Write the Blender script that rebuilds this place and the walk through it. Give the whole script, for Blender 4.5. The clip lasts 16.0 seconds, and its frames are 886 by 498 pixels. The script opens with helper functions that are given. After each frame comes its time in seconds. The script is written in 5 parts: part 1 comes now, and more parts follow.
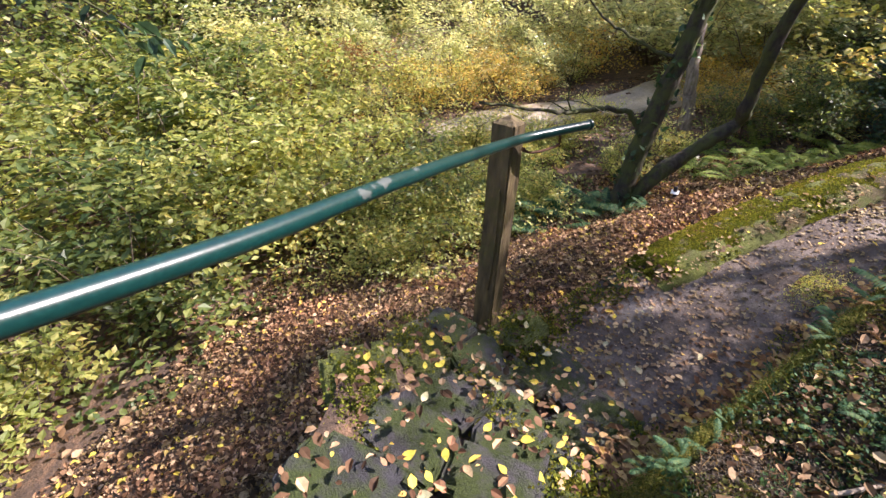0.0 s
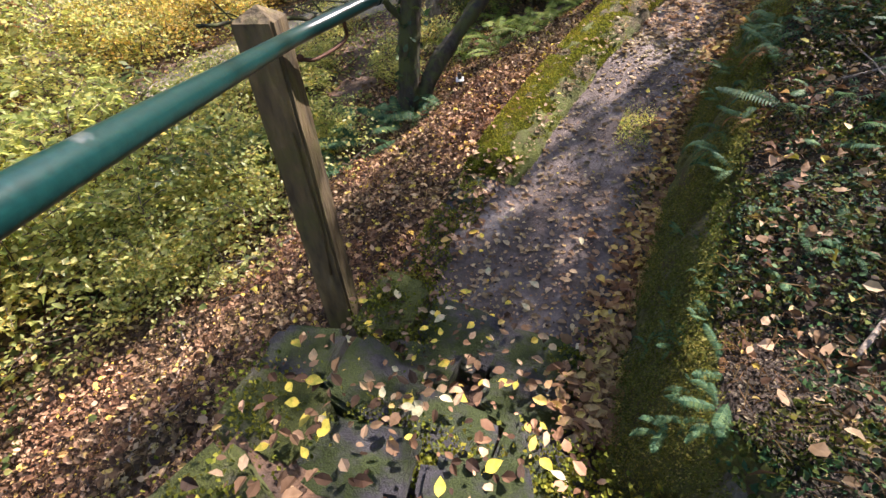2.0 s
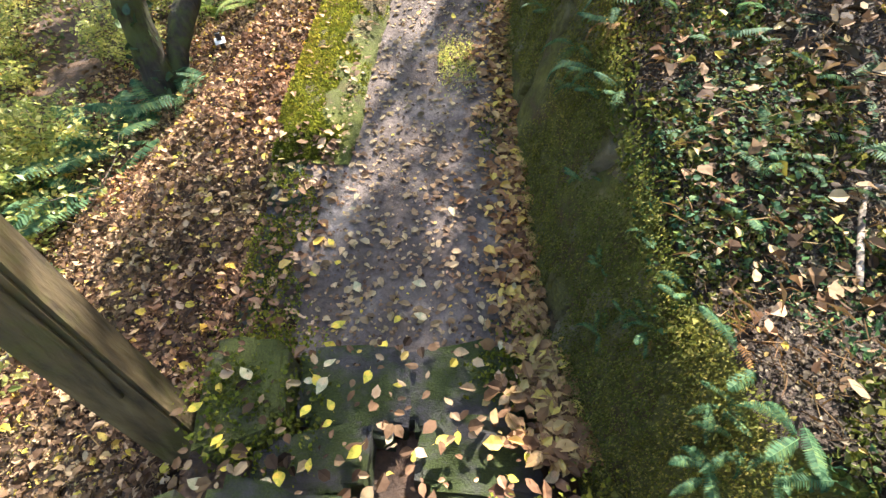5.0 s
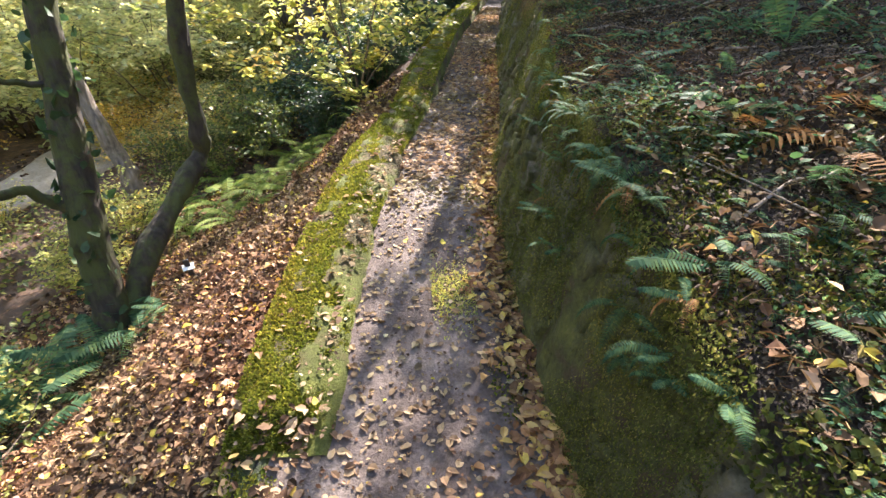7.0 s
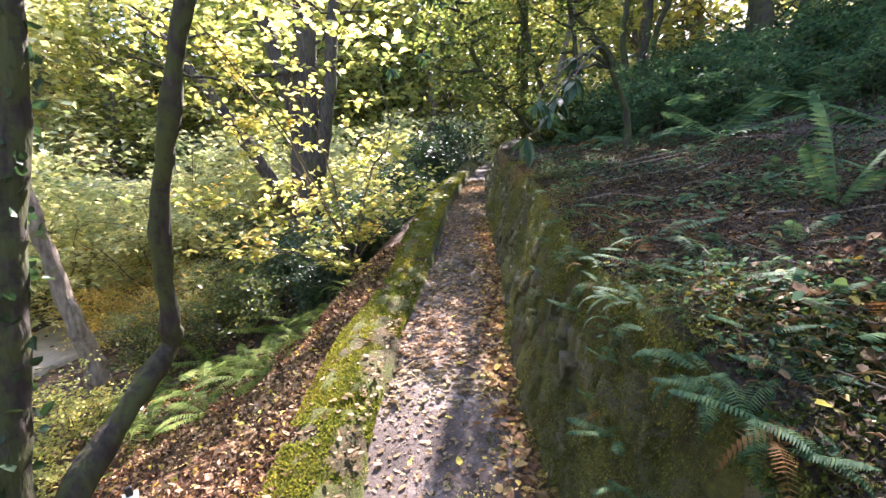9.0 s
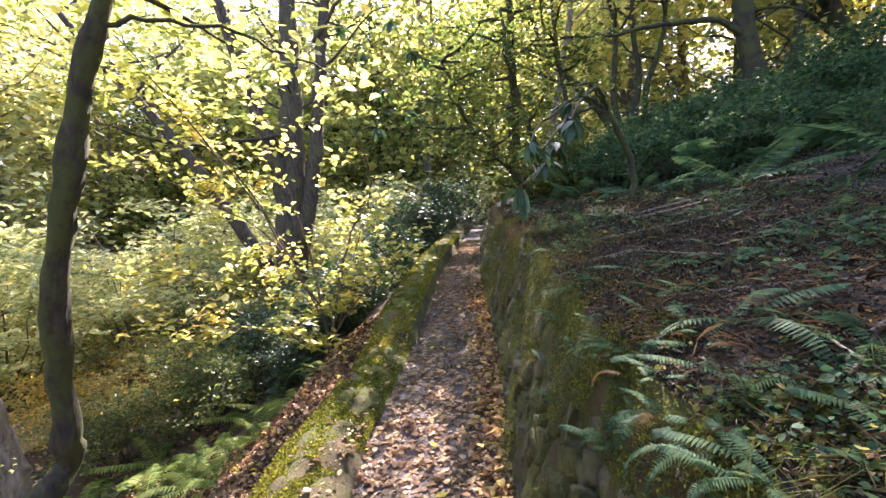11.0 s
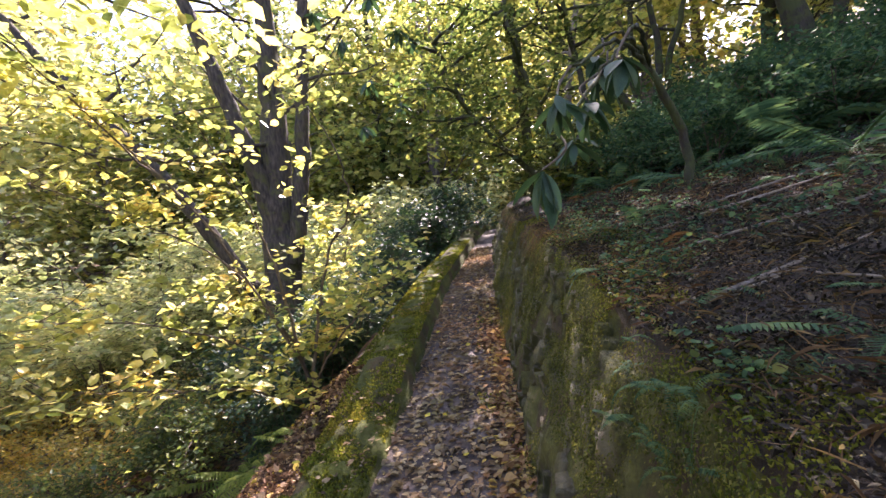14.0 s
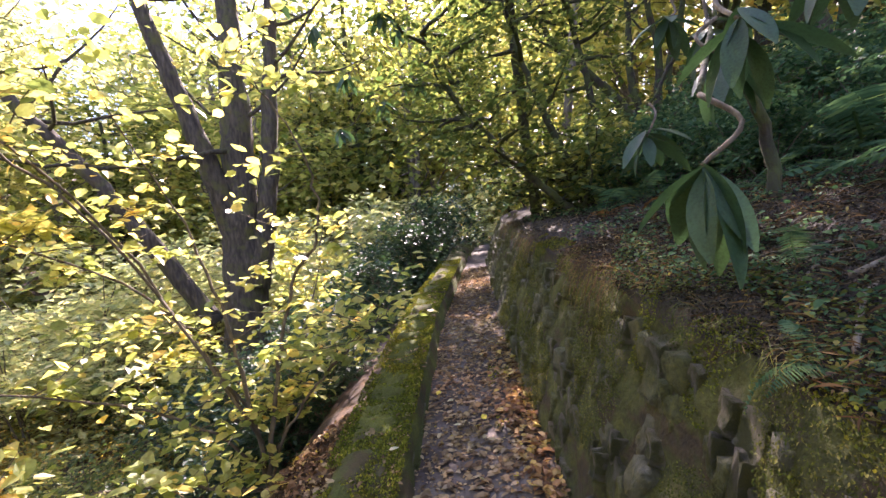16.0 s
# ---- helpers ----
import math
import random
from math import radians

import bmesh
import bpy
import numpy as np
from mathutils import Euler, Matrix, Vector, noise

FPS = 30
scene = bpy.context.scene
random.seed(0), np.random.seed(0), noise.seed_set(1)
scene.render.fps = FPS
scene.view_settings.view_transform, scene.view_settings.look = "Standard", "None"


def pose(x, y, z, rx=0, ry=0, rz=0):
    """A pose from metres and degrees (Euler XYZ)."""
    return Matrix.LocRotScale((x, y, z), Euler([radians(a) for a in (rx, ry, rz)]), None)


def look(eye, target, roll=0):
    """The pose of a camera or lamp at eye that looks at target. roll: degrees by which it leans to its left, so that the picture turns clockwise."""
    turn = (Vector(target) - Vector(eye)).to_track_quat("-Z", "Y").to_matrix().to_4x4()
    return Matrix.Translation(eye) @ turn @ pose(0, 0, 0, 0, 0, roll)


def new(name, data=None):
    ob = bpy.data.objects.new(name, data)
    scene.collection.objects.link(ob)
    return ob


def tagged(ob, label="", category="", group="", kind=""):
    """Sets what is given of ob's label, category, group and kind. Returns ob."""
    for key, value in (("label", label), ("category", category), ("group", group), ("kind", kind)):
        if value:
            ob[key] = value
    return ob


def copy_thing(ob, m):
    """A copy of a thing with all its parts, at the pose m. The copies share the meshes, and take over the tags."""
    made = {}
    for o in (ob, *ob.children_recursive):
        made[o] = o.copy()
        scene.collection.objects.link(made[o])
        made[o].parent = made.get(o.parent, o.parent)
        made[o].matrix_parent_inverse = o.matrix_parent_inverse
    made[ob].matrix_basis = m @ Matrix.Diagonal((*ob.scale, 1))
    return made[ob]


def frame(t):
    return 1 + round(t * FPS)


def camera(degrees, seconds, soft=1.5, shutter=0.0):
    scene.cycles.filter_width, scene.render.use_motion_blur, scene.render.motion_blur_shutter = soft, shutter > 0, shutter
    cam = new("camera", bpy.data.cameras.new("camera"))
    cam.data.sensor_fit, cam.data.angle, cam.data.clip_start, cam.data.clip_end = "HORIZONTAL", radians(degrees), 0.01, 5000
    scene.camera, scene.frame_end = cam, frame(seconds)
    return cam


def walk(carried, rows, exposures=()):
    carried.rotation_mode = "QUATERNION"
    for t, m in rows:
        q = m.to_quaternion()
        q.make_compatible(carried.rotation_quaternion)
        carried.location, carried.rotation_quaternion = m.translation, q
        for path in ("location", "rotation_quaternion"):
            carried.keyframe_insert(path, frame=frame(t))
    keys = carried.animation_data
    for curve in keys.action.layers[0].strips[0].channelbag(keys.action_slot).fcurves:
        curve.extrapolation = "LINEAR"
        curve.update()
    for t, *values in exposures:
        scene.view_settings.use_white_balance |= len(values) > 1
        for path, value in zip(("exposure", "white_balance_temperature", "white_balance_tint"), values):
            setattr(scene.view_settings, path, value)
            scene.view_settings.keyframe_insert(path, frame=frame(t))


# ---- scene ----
LENS = 89.6
PATH = [
    (0, (0.816, -1.181, 1.845), (-0.586, -0.35, 0.685), 2.0),
    (0.5, (0.672, -1.096, 1.763), (-0.658, -0.134, 0.62), 0.8),
    (1, (0.551, -1.007, 1.714), (-0.633, 0.078, 0.521), 0.5),
    (1.5, (0.4, -0.94, 1.57), (-0.561, 0.273, 0.303), -0.0),
    (2, (0.311, -0.862, 1.528), (-0.38, 0.406, 0.144), -1.9),
    (2.5, (0.268, -0.81, 1.471), (-0.185, 0.422, -0.038), -2.3),
    (3, (0.242, -0.734, 1.441), (-0.002, 0.464, -0.142), -1.8),
    (3.2, (0.231, -0.721, 1.418), (0.069, 0.461, -0.188), -0.8),
    (5.3, (0.073, -0.38, 1.308), (0.134, 0.982, -0.155), 1.9),
    (5.5, (0.083, -0.328, 1.332), (0.144, 1.102, -0.064), 1.3),
    (6, (0.085, -0.219, 1.363), (0.198, 1.354, 0.134), 0.6),
    (6.1, (0.069, -0.184, 1.364), (0.206, 1.416, 0.172), 0.6),
    (6.5, (0.036, -0.047, 1.315), (0.2, 1.621, 0.224), -0.3),
    (7, (0.0, 0.061, 1.317), (0.174, 1.822, 0.384), 0.2),
    (7.5, (-0.008, 0.231, 1.253), (0.146, 2.088, 0.528), -0.1),
    (8, (0.005, 0.339, 1.297), (0.146, 2.268, 0.787), -0.6),
    (8.5, (-0.001, 0.408, 1.33), (0.173, 2.364, 0.952), -1.9),
    (9, (-0.019, 0.479, 1.349), (0.224, 2.444, 1.067), -2.8),
    (9.5, (-0.007, 0.578, 1.319), (0.294, 2.545, 1.124), -2.9),
    (9.7, (-0.009, 0.649, 1.285), (0.306, 2.617, 1.126), -3.2),
    (11.8, (0.324, 1.27, 1.382), (0.464, 3.265, 1.427), -5.8),
    (12, (0.338, 1.331, 1.388), (0.434, 3.328, 1.447), -6.0),
    (12.5, (0.304, 1.444, 1.393), (0.314, 3.443, 1.47), -6.7),
    (13, (0.328, 1.595, 1.416), (0.352, 3.593, 1.486), -7.9),
    (13.5, (0.394, 1.786, 1.413), (0.491, 3.783, 1.454), -8.3),
    (14, (0.424, 1.954, 1.403), (0.619, 3.944, 1.427), -8.3),
    (14.5, (0.412, 2.136, 1.433), (0.678, 4.118, 1.471), -8.7),
    (15, (0.43, 2.35, 1.427), (0.697, 4.331, 1.498), -8.8),
    (15.5, (0.472, 2.565, 1.459), (0.727, 4.546, 1.546), -9.5),
    (16, (0.39, 2.777, 1.541), (0.689, 4.754, 1.607), -8.6),
]
cam = camera(LENS, 16.0)
EXPOSURE = [(0.0, 1.72, 6350, 26), (1.5, 1.75, 6350, 26), (3.0, 2.25, 6350, 21), (5.5, 2.62, 6450, 13), (6.5, 2.48, 6450, 17), (8.5, 2.72, 6150, 26), (9.5, 2.68, 6150, 29), (12.0, 2.34, 6300, 32), (12.7, 2.14, 6300, 33), (13.5, 2.2, 6350, 34), (14.5, 2.44, 6400, 34), (16.0, 2.52, 6450, 35)]
walk(cam, [(t, look(eye, target, roll)) for t, eye, target, roll in PATH], EXPOSURE)

# ---- sky and sun ----
SUN_TURN, SUN_HIGH = 22, 43
world = bpy.data.worlds.new("sky")
scene.world = world
world.use_nodes = True
sky = world.node_tree.nodes.new("ShaderNodeTexSky")
sky.sky_type, sky.sun_disc = "NISHITA", False
sky.sun_elevation, sky.sun_rotation = radians(SUN_HIGH), radians(SUN_TURN)
world.node_tree.links.new(sky.outputs[0], world.node_tree.nodes["Background"].inputs[0])
world.node_tree.nodes["Background"].inputs[1].default_value = 0.135
sun = new("sun", bpy.data.lights.new("sun", "SUN"))
sun.data.energy, sun.data.angle, sun.data.color = 5.0, radians(0.5), (1, 0.93, 0.82)
sun.matrix_world = look((math.sin(radians(SUN_TURN)), math.cos(radians(SUN_TURN)), math.tan(radians(SUN_HIGH))), (0, 0, 0))

rng = np.random.default_rng(7)


# ---- materials ----
def nodes_of(name):
    m = bpy.data.materials.new(name)
    m.use_nodes = True
    return m, m.node_tree.nodes, m.node_tree.links, m.node_tree.nodes["Principled BSDF"]


def ramp(n, stops, mode="LINEAR"):
    r = n.new("ShaderNodeValToRGB")
    r.color_ramp.interpolation = mode
    while len(r.color_ramp.elements) < len(stops):
        r.color_ramp.elements.new(0.5)
    for e, (at, c) in zip(r.color_ramp.elements, stops):
        e.position, e.color = at, (*c, 1)
    return r


def noise_node(n, l, scale, detail=6, rough=0.6, coords="Object"):
    tc, tex = n.new("ShaderNodeTexCoord"), n.new("ShaderNodeTexNoise")
    tex.inputs["Scale"].default_value, tex.inputs["Detail"].default_value, tex.inputs["Roughness"].default_value = scale, detail, rough
    l.new(tc.outputs[coords], tex.inputs["Vector"])
    return tex


def mixed(n, l, a, b, f, blend="MIX"):
    m = n.new("ShaderNodeMix")
    m.data_type, m.blend_type = "RGBA", blend
    for sock, v in ((m.inputs[0], f), (m.inputs[6], a), (m.inputs[7], b)):
        if isinstance(v, bpy.types.NodeSocket):
            l.new(v, sock)
        elif isinstance(v, tuple):
            sock.default_value = (*v, 1)
        else:
            sock.default_value = v
    return m.outputs[2]


def bumped(n, l, p, height, strength, distance):
    b = n.new("ShaderNodeBump")
    b.inputs["Strength"].default_value, b.inputs["Distance"].default_value = strength, distance
    l.new(height, b.inputs["Height"])
    l.new(b.outputs[0], p.inputs["Normal"])


def leaf_material(name, stops, through_light=0.5, rough=0.45, warm=1.3):
    """Leaves: colour by leaf, and light that passes through the blade."""
    m, n, l, p = nodes_of(name)
    geo = n.new("ShaderNodeNewGeometry")
    r = ramp(n, stops)
    l.new(geo.outputs["Random Per Island"], r.inputs[0])
    spots = noise_node(n, l, 35, 3)
    dark = ramp(n, [(0.3, (0.72, 0.68, 0.6)), (0.6, (1.05, 1.05, 1.0))])
    l.new(spots.outputs[0], dark.inputs[0])
    col = mixed(n, l, r.outputs[0], dark.outputs[0], 1.0, "MULTIPLY")
    broad = noise_node(n, l, 1.6, 4)
    tone = ramp(n, [(0.32, (0.5, 0.62, 0.55)), (0.5, (0.95, 1.0, 0.95)), (0.68, (1.25, 1.12, 1.05))])
    l.new(broad.outputs[0], tone.inputs[0])
    col = mixed(n, l, col, tone.outputs[0], 1.0, "MULTIPLY")
    l.new(col, p.inputs["Base Color"])
    p.inputs["Roughness"].default_value = rough
    p.inputs["Specular IOR Level"].default_value = 0.5 if rough < 0.6 else 0.12
    t = n.new("ShaderNodeBsdfTranslucent")
    bright = mixed(n, l, col, (warm * 1.38, warm * 1.28, 1.3), 1.0, "MULTIPLY")
    l.new(bright, t.inputs[0])
    mix = n.new("ShaderNodeMixShader")
    mix.inputs[0].default_value = through_light
    l.new(p.outputs[0], mix.inputs[1])
    l.new(t.outputs[0], mix.inputs[2])
    l.new(mix.outputs[0], n["Material Output"].inputs[0])
    return m


def ground_material(name, stops, scale, fine, bump=0.02, rough=0.9):
    m, n, l, p = nodes_of(name)
    a, b = noise_node(n, l, scale, 8, 0.65), noise_node(n, l, fine, 6, 0.7)
    r = ramp(n, stops)
    l.new(a.outputs[0], r.inputs[0])
    g = ramp(n, [(0.3, (0.55, 0.53, 0.5)), (0.7, (1.15, 1.12, 1.1))])
    l.new(b.outputs[0], g.inputs[0])
    l.new(mixed(n, l, r.outputs[0], g.outputs[0], 1.0, "MULTIPLY"), p.inputs["Base Color"])
    p.inputs["Roughness"].default_value = rough
    bumped(n, l, p, b.outputs[0], 0.8, bump)
    return m


def stone_material(name, stone, moss, amount, scale=5.0):
    """Rock with lichen, and moss where the noise and the upper side let it grow."""
    m, n, l, p = nodes_of(name)
    a, b, c = noise_node(n, l, scale, 8, 0.7, "Object"), noise_node(n, l, 60, 5, 0.7), noise_node(n, l, 1.7, 5, 0.6)
    info = n.new("ShaderNodeObjectInfo")
    r = ramp(n, [(0.3, tuple(v * 0.55 for v in stone)), (0.5, stone), (0.75, tuple(v * 1.5 for v in stone))])
    l.new(a.outputs[0], r.inputs[0])
    tint = ramp(n, [(0, (0.75, 0.75, 0.78)), (1, (1.25, 1.2, 1.1))])
    l.new(info.outputs["Random"], tint.inputs[0])
    rock = mixed(n, l, r.outputs[0], tint.outputs[0], 1.0, "MULTIPLY")
    mo = ramp(n, [(0.3, tuple(v * 0.4 for v in moss)), (0.55, moss), (0.8, (moss[0] * 1.9, moss[1] * 1.6, moss[2] * 1.2))])
    l.new(b.outputs[0], mo.inputs[0])
    mask = ramp(n, [(max(0.0, 0.62 - amount * 0.5), (0, 0, 0)), (min(1.0, 0.74 - amount * 0.5), (1, 1, 1))])
    l.new(c.outputs[0], mask.inputs[0])
    l.new(mixed(n, l, rock, mo.outputs[0], mask.outputs[0]), p.inputs["Base Color"])
    p.inputs["Roughness"].default_value = 0.88
    bumped(n, l, p, b.outputs[0], 1.0, 0.02)
    return m


def bark_material(name, stops, moss=None, amount=0.4):
    m, n, l, p = nodes_of(name)
    tc, mp = n.new("ShaderNodeTexCoord"), n.new("ShaderNodeMapping")
    mp.inputs["Scale"].default_value = (1, 1, 0.25)
    l.new(tc.outputs["Object"], mp.inputs[0])
    a = n.new("ShaderNodeTexNoise")
    a.inputs["Scale"].default_value, a.inputs["Detail"].default_value = 28, 8
    l.new(mp.outputs[0], a.inputs["Vector"])
    r = ramp(n, stops)
    l.new(a.outputs[0], r.inputs[0])
    col = r.outputs[0]
    if moss:
        c = noise_node(n, l, 4.5, 6, 0.7)
        mask = ramp(n, [(0.62 - amount * 0.4, (0, 0, 0)), (0.75 - amount * 0.4, (1, 1, 1))])
        l.new(c.outputs[0], mask.inputs[0])
        col = mixed(n, l, col, moss, mask.outputs[0])
    l.new(col, p.inputs["Base Color"])
    p.inputs["Roughness"].default_value = 0.9
    bumped(n, l, p, a.outputs[0], 1.0, 0.02)
    return m


def plain_material(name, colour, rough=0.5, metal=0.0, grain=30):
    m, n, l, p = nodes_of(name)
    a = noise_node(n, l, grain, 6)
    r = ramp(n, [(0.3, tuple(v * 0.75 for v in colour)), (0.7, tuple(min(1, v * 1.2) for v in colour))])
    l.new(a.outputs[0], r.inputs[0])
    l.new(r.outputs[0], p.inputs["Base Color"])
    p.inputs["Roughness"].default_value, p.inputs["Metallic"].default_value = rough, metal
    bumped(n, l, p, a.outputs[0], 0.3, 0.002)
    return m


def paint_material():
    """Green gloss paint on the pipe, flaked off to bare zinc in places."""
    m, n, l, p = nodes_of("green_paint")
    a, b = noise_node(n, l, 7, 5, 0.55), noise_node(n, l, 90, 4)
    flake = ramp(n, [(0.68, (0, 0, 0)), (0.71, (1, 1, 1))])
    l.new(a.outputs[0], flake.inputs[0])
    tone = ramp(n, [(0.3, (0.001, 0.018, 0.018)), (0.7, (0.003, 0.032, 0.03))])
    l.new(b.outputs[0], tone.inputs[0])
    l.new(mixed(n, l, tone.outputs[0], (0.07, 0.085, 0.082), flake.outputs[0]), p.inputs["Base Color"])
    p.inputs["Roughness"].default_value = 0.3
    bumped(n, l, p, b.outputs[0], 0.25, 0.001)
    return m


LITTER = ground_material("leaf_mould", [(0.3, (0.04, 0.026, 0.019)), (0.5, (0.1, 0.065, 0.045)), (0.7, (0.26, 0.15, 0.085))], 7, 45, 0.03)
EARTH = ground_material("trodden_earth", [(0.3, (0.05, 0.037, 0.032)), (0.47, (0.11, 0.085, 0.073)), (0.58, (0.19, 0.155, 0.135)), (0.72, (0.36, 0.3, 0.255))], 3.6, 70, 0.014)
SAND = ground_material("pale_gravel", [(0.3, (0.28, 0.23, 0.16)), (0.7, (0.5, 0.44, 0.34))], 3, 40, 0.01)
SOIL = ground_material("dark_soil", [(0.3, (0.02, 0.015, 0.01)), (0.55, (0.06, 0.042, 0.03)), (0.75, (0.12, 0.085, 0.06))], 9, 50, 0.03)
STEP_STONE = stone_material("step_stone", (0.064, 0.062, 0.071), (0.05, 0.075, 0.012), 0.42)
WALL_STONE = stone_material("wall_stone", (0.2, 0.175, 0.125), (0.1, 0.1, 0.026), 0.45, 14.0)
MOSS_STONE = stone_material("mossy_kerb_stone", (0.11, 0.1, 0.075), (0.09, 0.11, 0.018), 0.55)
WALL_BED = ground_material("wall_moss_bed", [(0.3, (0.035, 0.028, 0.016)), (0.42, (0.09, 0.062, 0.032)), (0.5, (0.085, 0.09, 0.022)), (0.6, (0.13, 0.135, 0.03)), (0.74, (0.24, 0.2, 0.1))], 6, 70, 0.025, 0.95)
MOSS_BED = ground_material("moss_bed", [(0.32, (0.04, 0.05, 0.01)), (0.44, (0.09, 0.066, 0.028)), (0.52, (0.08, 0.095, 0.016)), (0.6, (0.11, 0.13, 0.02)), (0.72, (0.19, 0.19, 0.03))], 2.6, 120, 0.02, 0.95)
MOSS = leaf_material("moss_shoots", [(0, (0.06, 0.09, 0.012)), (0.35, (0.11, 0.105, 0.026)), (0.6, (0.15, 0.18, 0.025)), (1, (0.29, 0.28, 0.05))], 0.35, 0.8)
DARK_MOSS = leaf_material("wall_moss", [(0, (0.05, 0.066, 0.018)), (0.6, (0.13, 0.145, 0.036)), (1, (0.26, 0.23, 0.08))], 0.3, 0.85)
BARK = bark_material("dark_bark", [(0.3, (0.012, 0.009, 0.007)), (0.6, (0.042, 0.033, 0.024)), (0.8, (0.085, 0.068, 0.05))], (0.05, 0.058, 0.014), 0.5)
PALE_BARK = bark_material("pale_bark", [(0.3, (0.09, 0.07, 0.055)), (0.6, (0.22, 0.18, 0.15)), (0.8, (0.36, 0.31, 0.27))], (0.1, 0.1, 0.03), 0.2)
GREY_BARK = bark_material("grey_brown_bark", [(0.3, (0.03, 0.023, 0.018)), (0.6, (0.09, 0.07, 0.055)), (0.8, (0.17, 0.14, 0.11))], (0.09, 0.09, 0.03), 0.3)
TWIG = bark_material("twig_bark", [(0.3, (0.06, 0.045, 0.03)), (0.7, (0.17, 0.13, 0.09))])
# rotting leaves of the bank, with its deep shade darkened into the colour
SHADED_FALLEN = leaf_material("shaded_rotting_leaves", [(0, (0.015, 0.011, 0.009)), (0.5, (0.045, 0.035, 0.028)), (0.82, (0.1, 0.078, 0.06)), (0.95, (0.25, 0.2, 0.15)), (1, (0.48, 0.33, 0.1))], 0.05, 0.85)
DRIFT = leaf_material("drifted_leaves", [(0, (0.12, 0.06, 0.035)), (0.5, (0.36, 0.2, 0.11)), (0.8, (0.5, 0.34, 0.16)), (1, (0.62, 0.46, 0.12))], 0.15, 0.68)
DEAD_STEM = leaf_material("dead_stems", [(0, (0.05, 0.03, 0.018)), (0.6, (0.16, 0.09, 0.05)), (1, (0.3, 0.19, 0.1))], 0.15, 0.8)
DEADWOOD = bark_material("dead_wood", [(0.3, (0.12, 0.09, 0.065)), (0.7, (0.33, 0.27, 0.21))])
POST_WOOD = bark_material("weathered_post_wood", [(0.3, (0.04, 0.028, 0.014)), (0.55, (0.105, 0.076, 0.034)), (0.8, (0.19, 0.14, 0.065))], (0.085, 0.078, 0.02), 0.3)
PAINT = paint_material()
RUST = plain_material("rusty_steel", (0.1, 0.05, 0.03), 0.7, 0.6)
BLACK = plain_material("black_plastic", (0.015, 0.015, 0.017), 0.5)
WHITE = plain_material("white_label", (0.75, 0.75, 0.72), 0.5)
YELLOW_LEAF = leaf_material("yellow_green_leaves", [(0, (0.2, 0.25, 0.08)), (0.5, (0.42, 0.44, 0.15)), (0.85, (0.6, 0.56, 0.25)), (1, (0.62, 0.46, 0.14))], 0.58)
LIME_LEAF = leaf_material("lime_leaves", [(0, (0.15, 0.19, 0.05)), (0.5, (0.35, 0.38, 0.12)), (1, (0.58, 0.54, 0.22))], 0.58)
GREEN_LEAF = leaf_material("green_leaves", [(0, (0.055, 0.095, 0.03)), (0.6, (0.14, 0.18, 0.055)), (1, (0.3, 0.3, 0.09))], 0.52)
DEEP_LEAF = leaf_material("deep_green_leaves", [(0, (0.018, 0.045, 0.022)), (0.7, (0.045, 0.095, 0.045)), (1, (0.1, 0.15, 0.06))], 0.28, 0.55)
GOLD_LEAF = leaf_material("golden_leaves", [(0, (0.3, 0.22, 0.04)), (0.5, (0.5, 0.38, 0.09)), (0.8, (0.6, 0.48, 0.2)), (1, (0.55, 0.28, 0.06))], 0.55)
# whitish leaves, paled further so the colour carries haze and backlight
HAZE_LEAF = leaf_material("haze_pale_leaves", [(0, (0.26, 0.3, 0.14)), (0.6, (0.5, 0.51, 0.28)), (1, (0.68, 0.64, 0.4))], 0.5, 0.3)
FERN_LEAF = leaf_material("fern_fronds", [(0, (0.03, 0.075, 0.042)), (0.7, (0.075, 0.15, 0.085)), (1, (0.15, 0.22, 0.09))], 0.38, 0.62)
# lit copy of the fern material: sunlight is put into the brighter colour
SUNLIT_FERN = leaf_material("sunlit_fern_fronds", [(0, (0.08, 0.13, 0.035)), (0.6, (0.17, 0.24, 0.06)), (1, (0.3, 0.34, 0.1))], 0.45, 0.6)
BROWN_FERN = leaf_material("dead_fern", [(0, (0.13, 0.06, 0.025)), (1, (0.3, 0.15, 0.06))], 0.3, 0.7)
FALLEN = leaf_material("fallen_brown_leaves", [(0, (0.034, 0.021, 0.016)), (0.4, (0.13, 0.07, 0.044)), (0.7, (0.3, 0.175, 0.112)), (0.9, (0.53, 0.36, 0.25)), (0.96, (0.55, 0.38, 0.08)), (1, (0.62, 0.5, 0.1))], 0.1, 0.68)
FALLEN_YELLOW = leaf_material("fallen_yellow_leaves", [(0, (0.6, 0.42, 0.05)), (0.6, (0.68, 0.54, 0.1)), (1, (0.62, 0.58, 0.28))], 0.25, 0.62)
FALLEN_PALE = leaf_material("fallen_pale_leaves", [(0, (0.45, 0.38, 0.26)), (1, (0.62, 0.56, 0.4))], 0.25, 0.65)
FALLEN_TAN = leaf_material("fallen_tan_leaves", [(0, (0.16, 0.1, 0.07)), (0.5, (0.32, 0.22, 0.14)), (1, (0.5, 0.38, 0.26))], 0.2, 0.7)


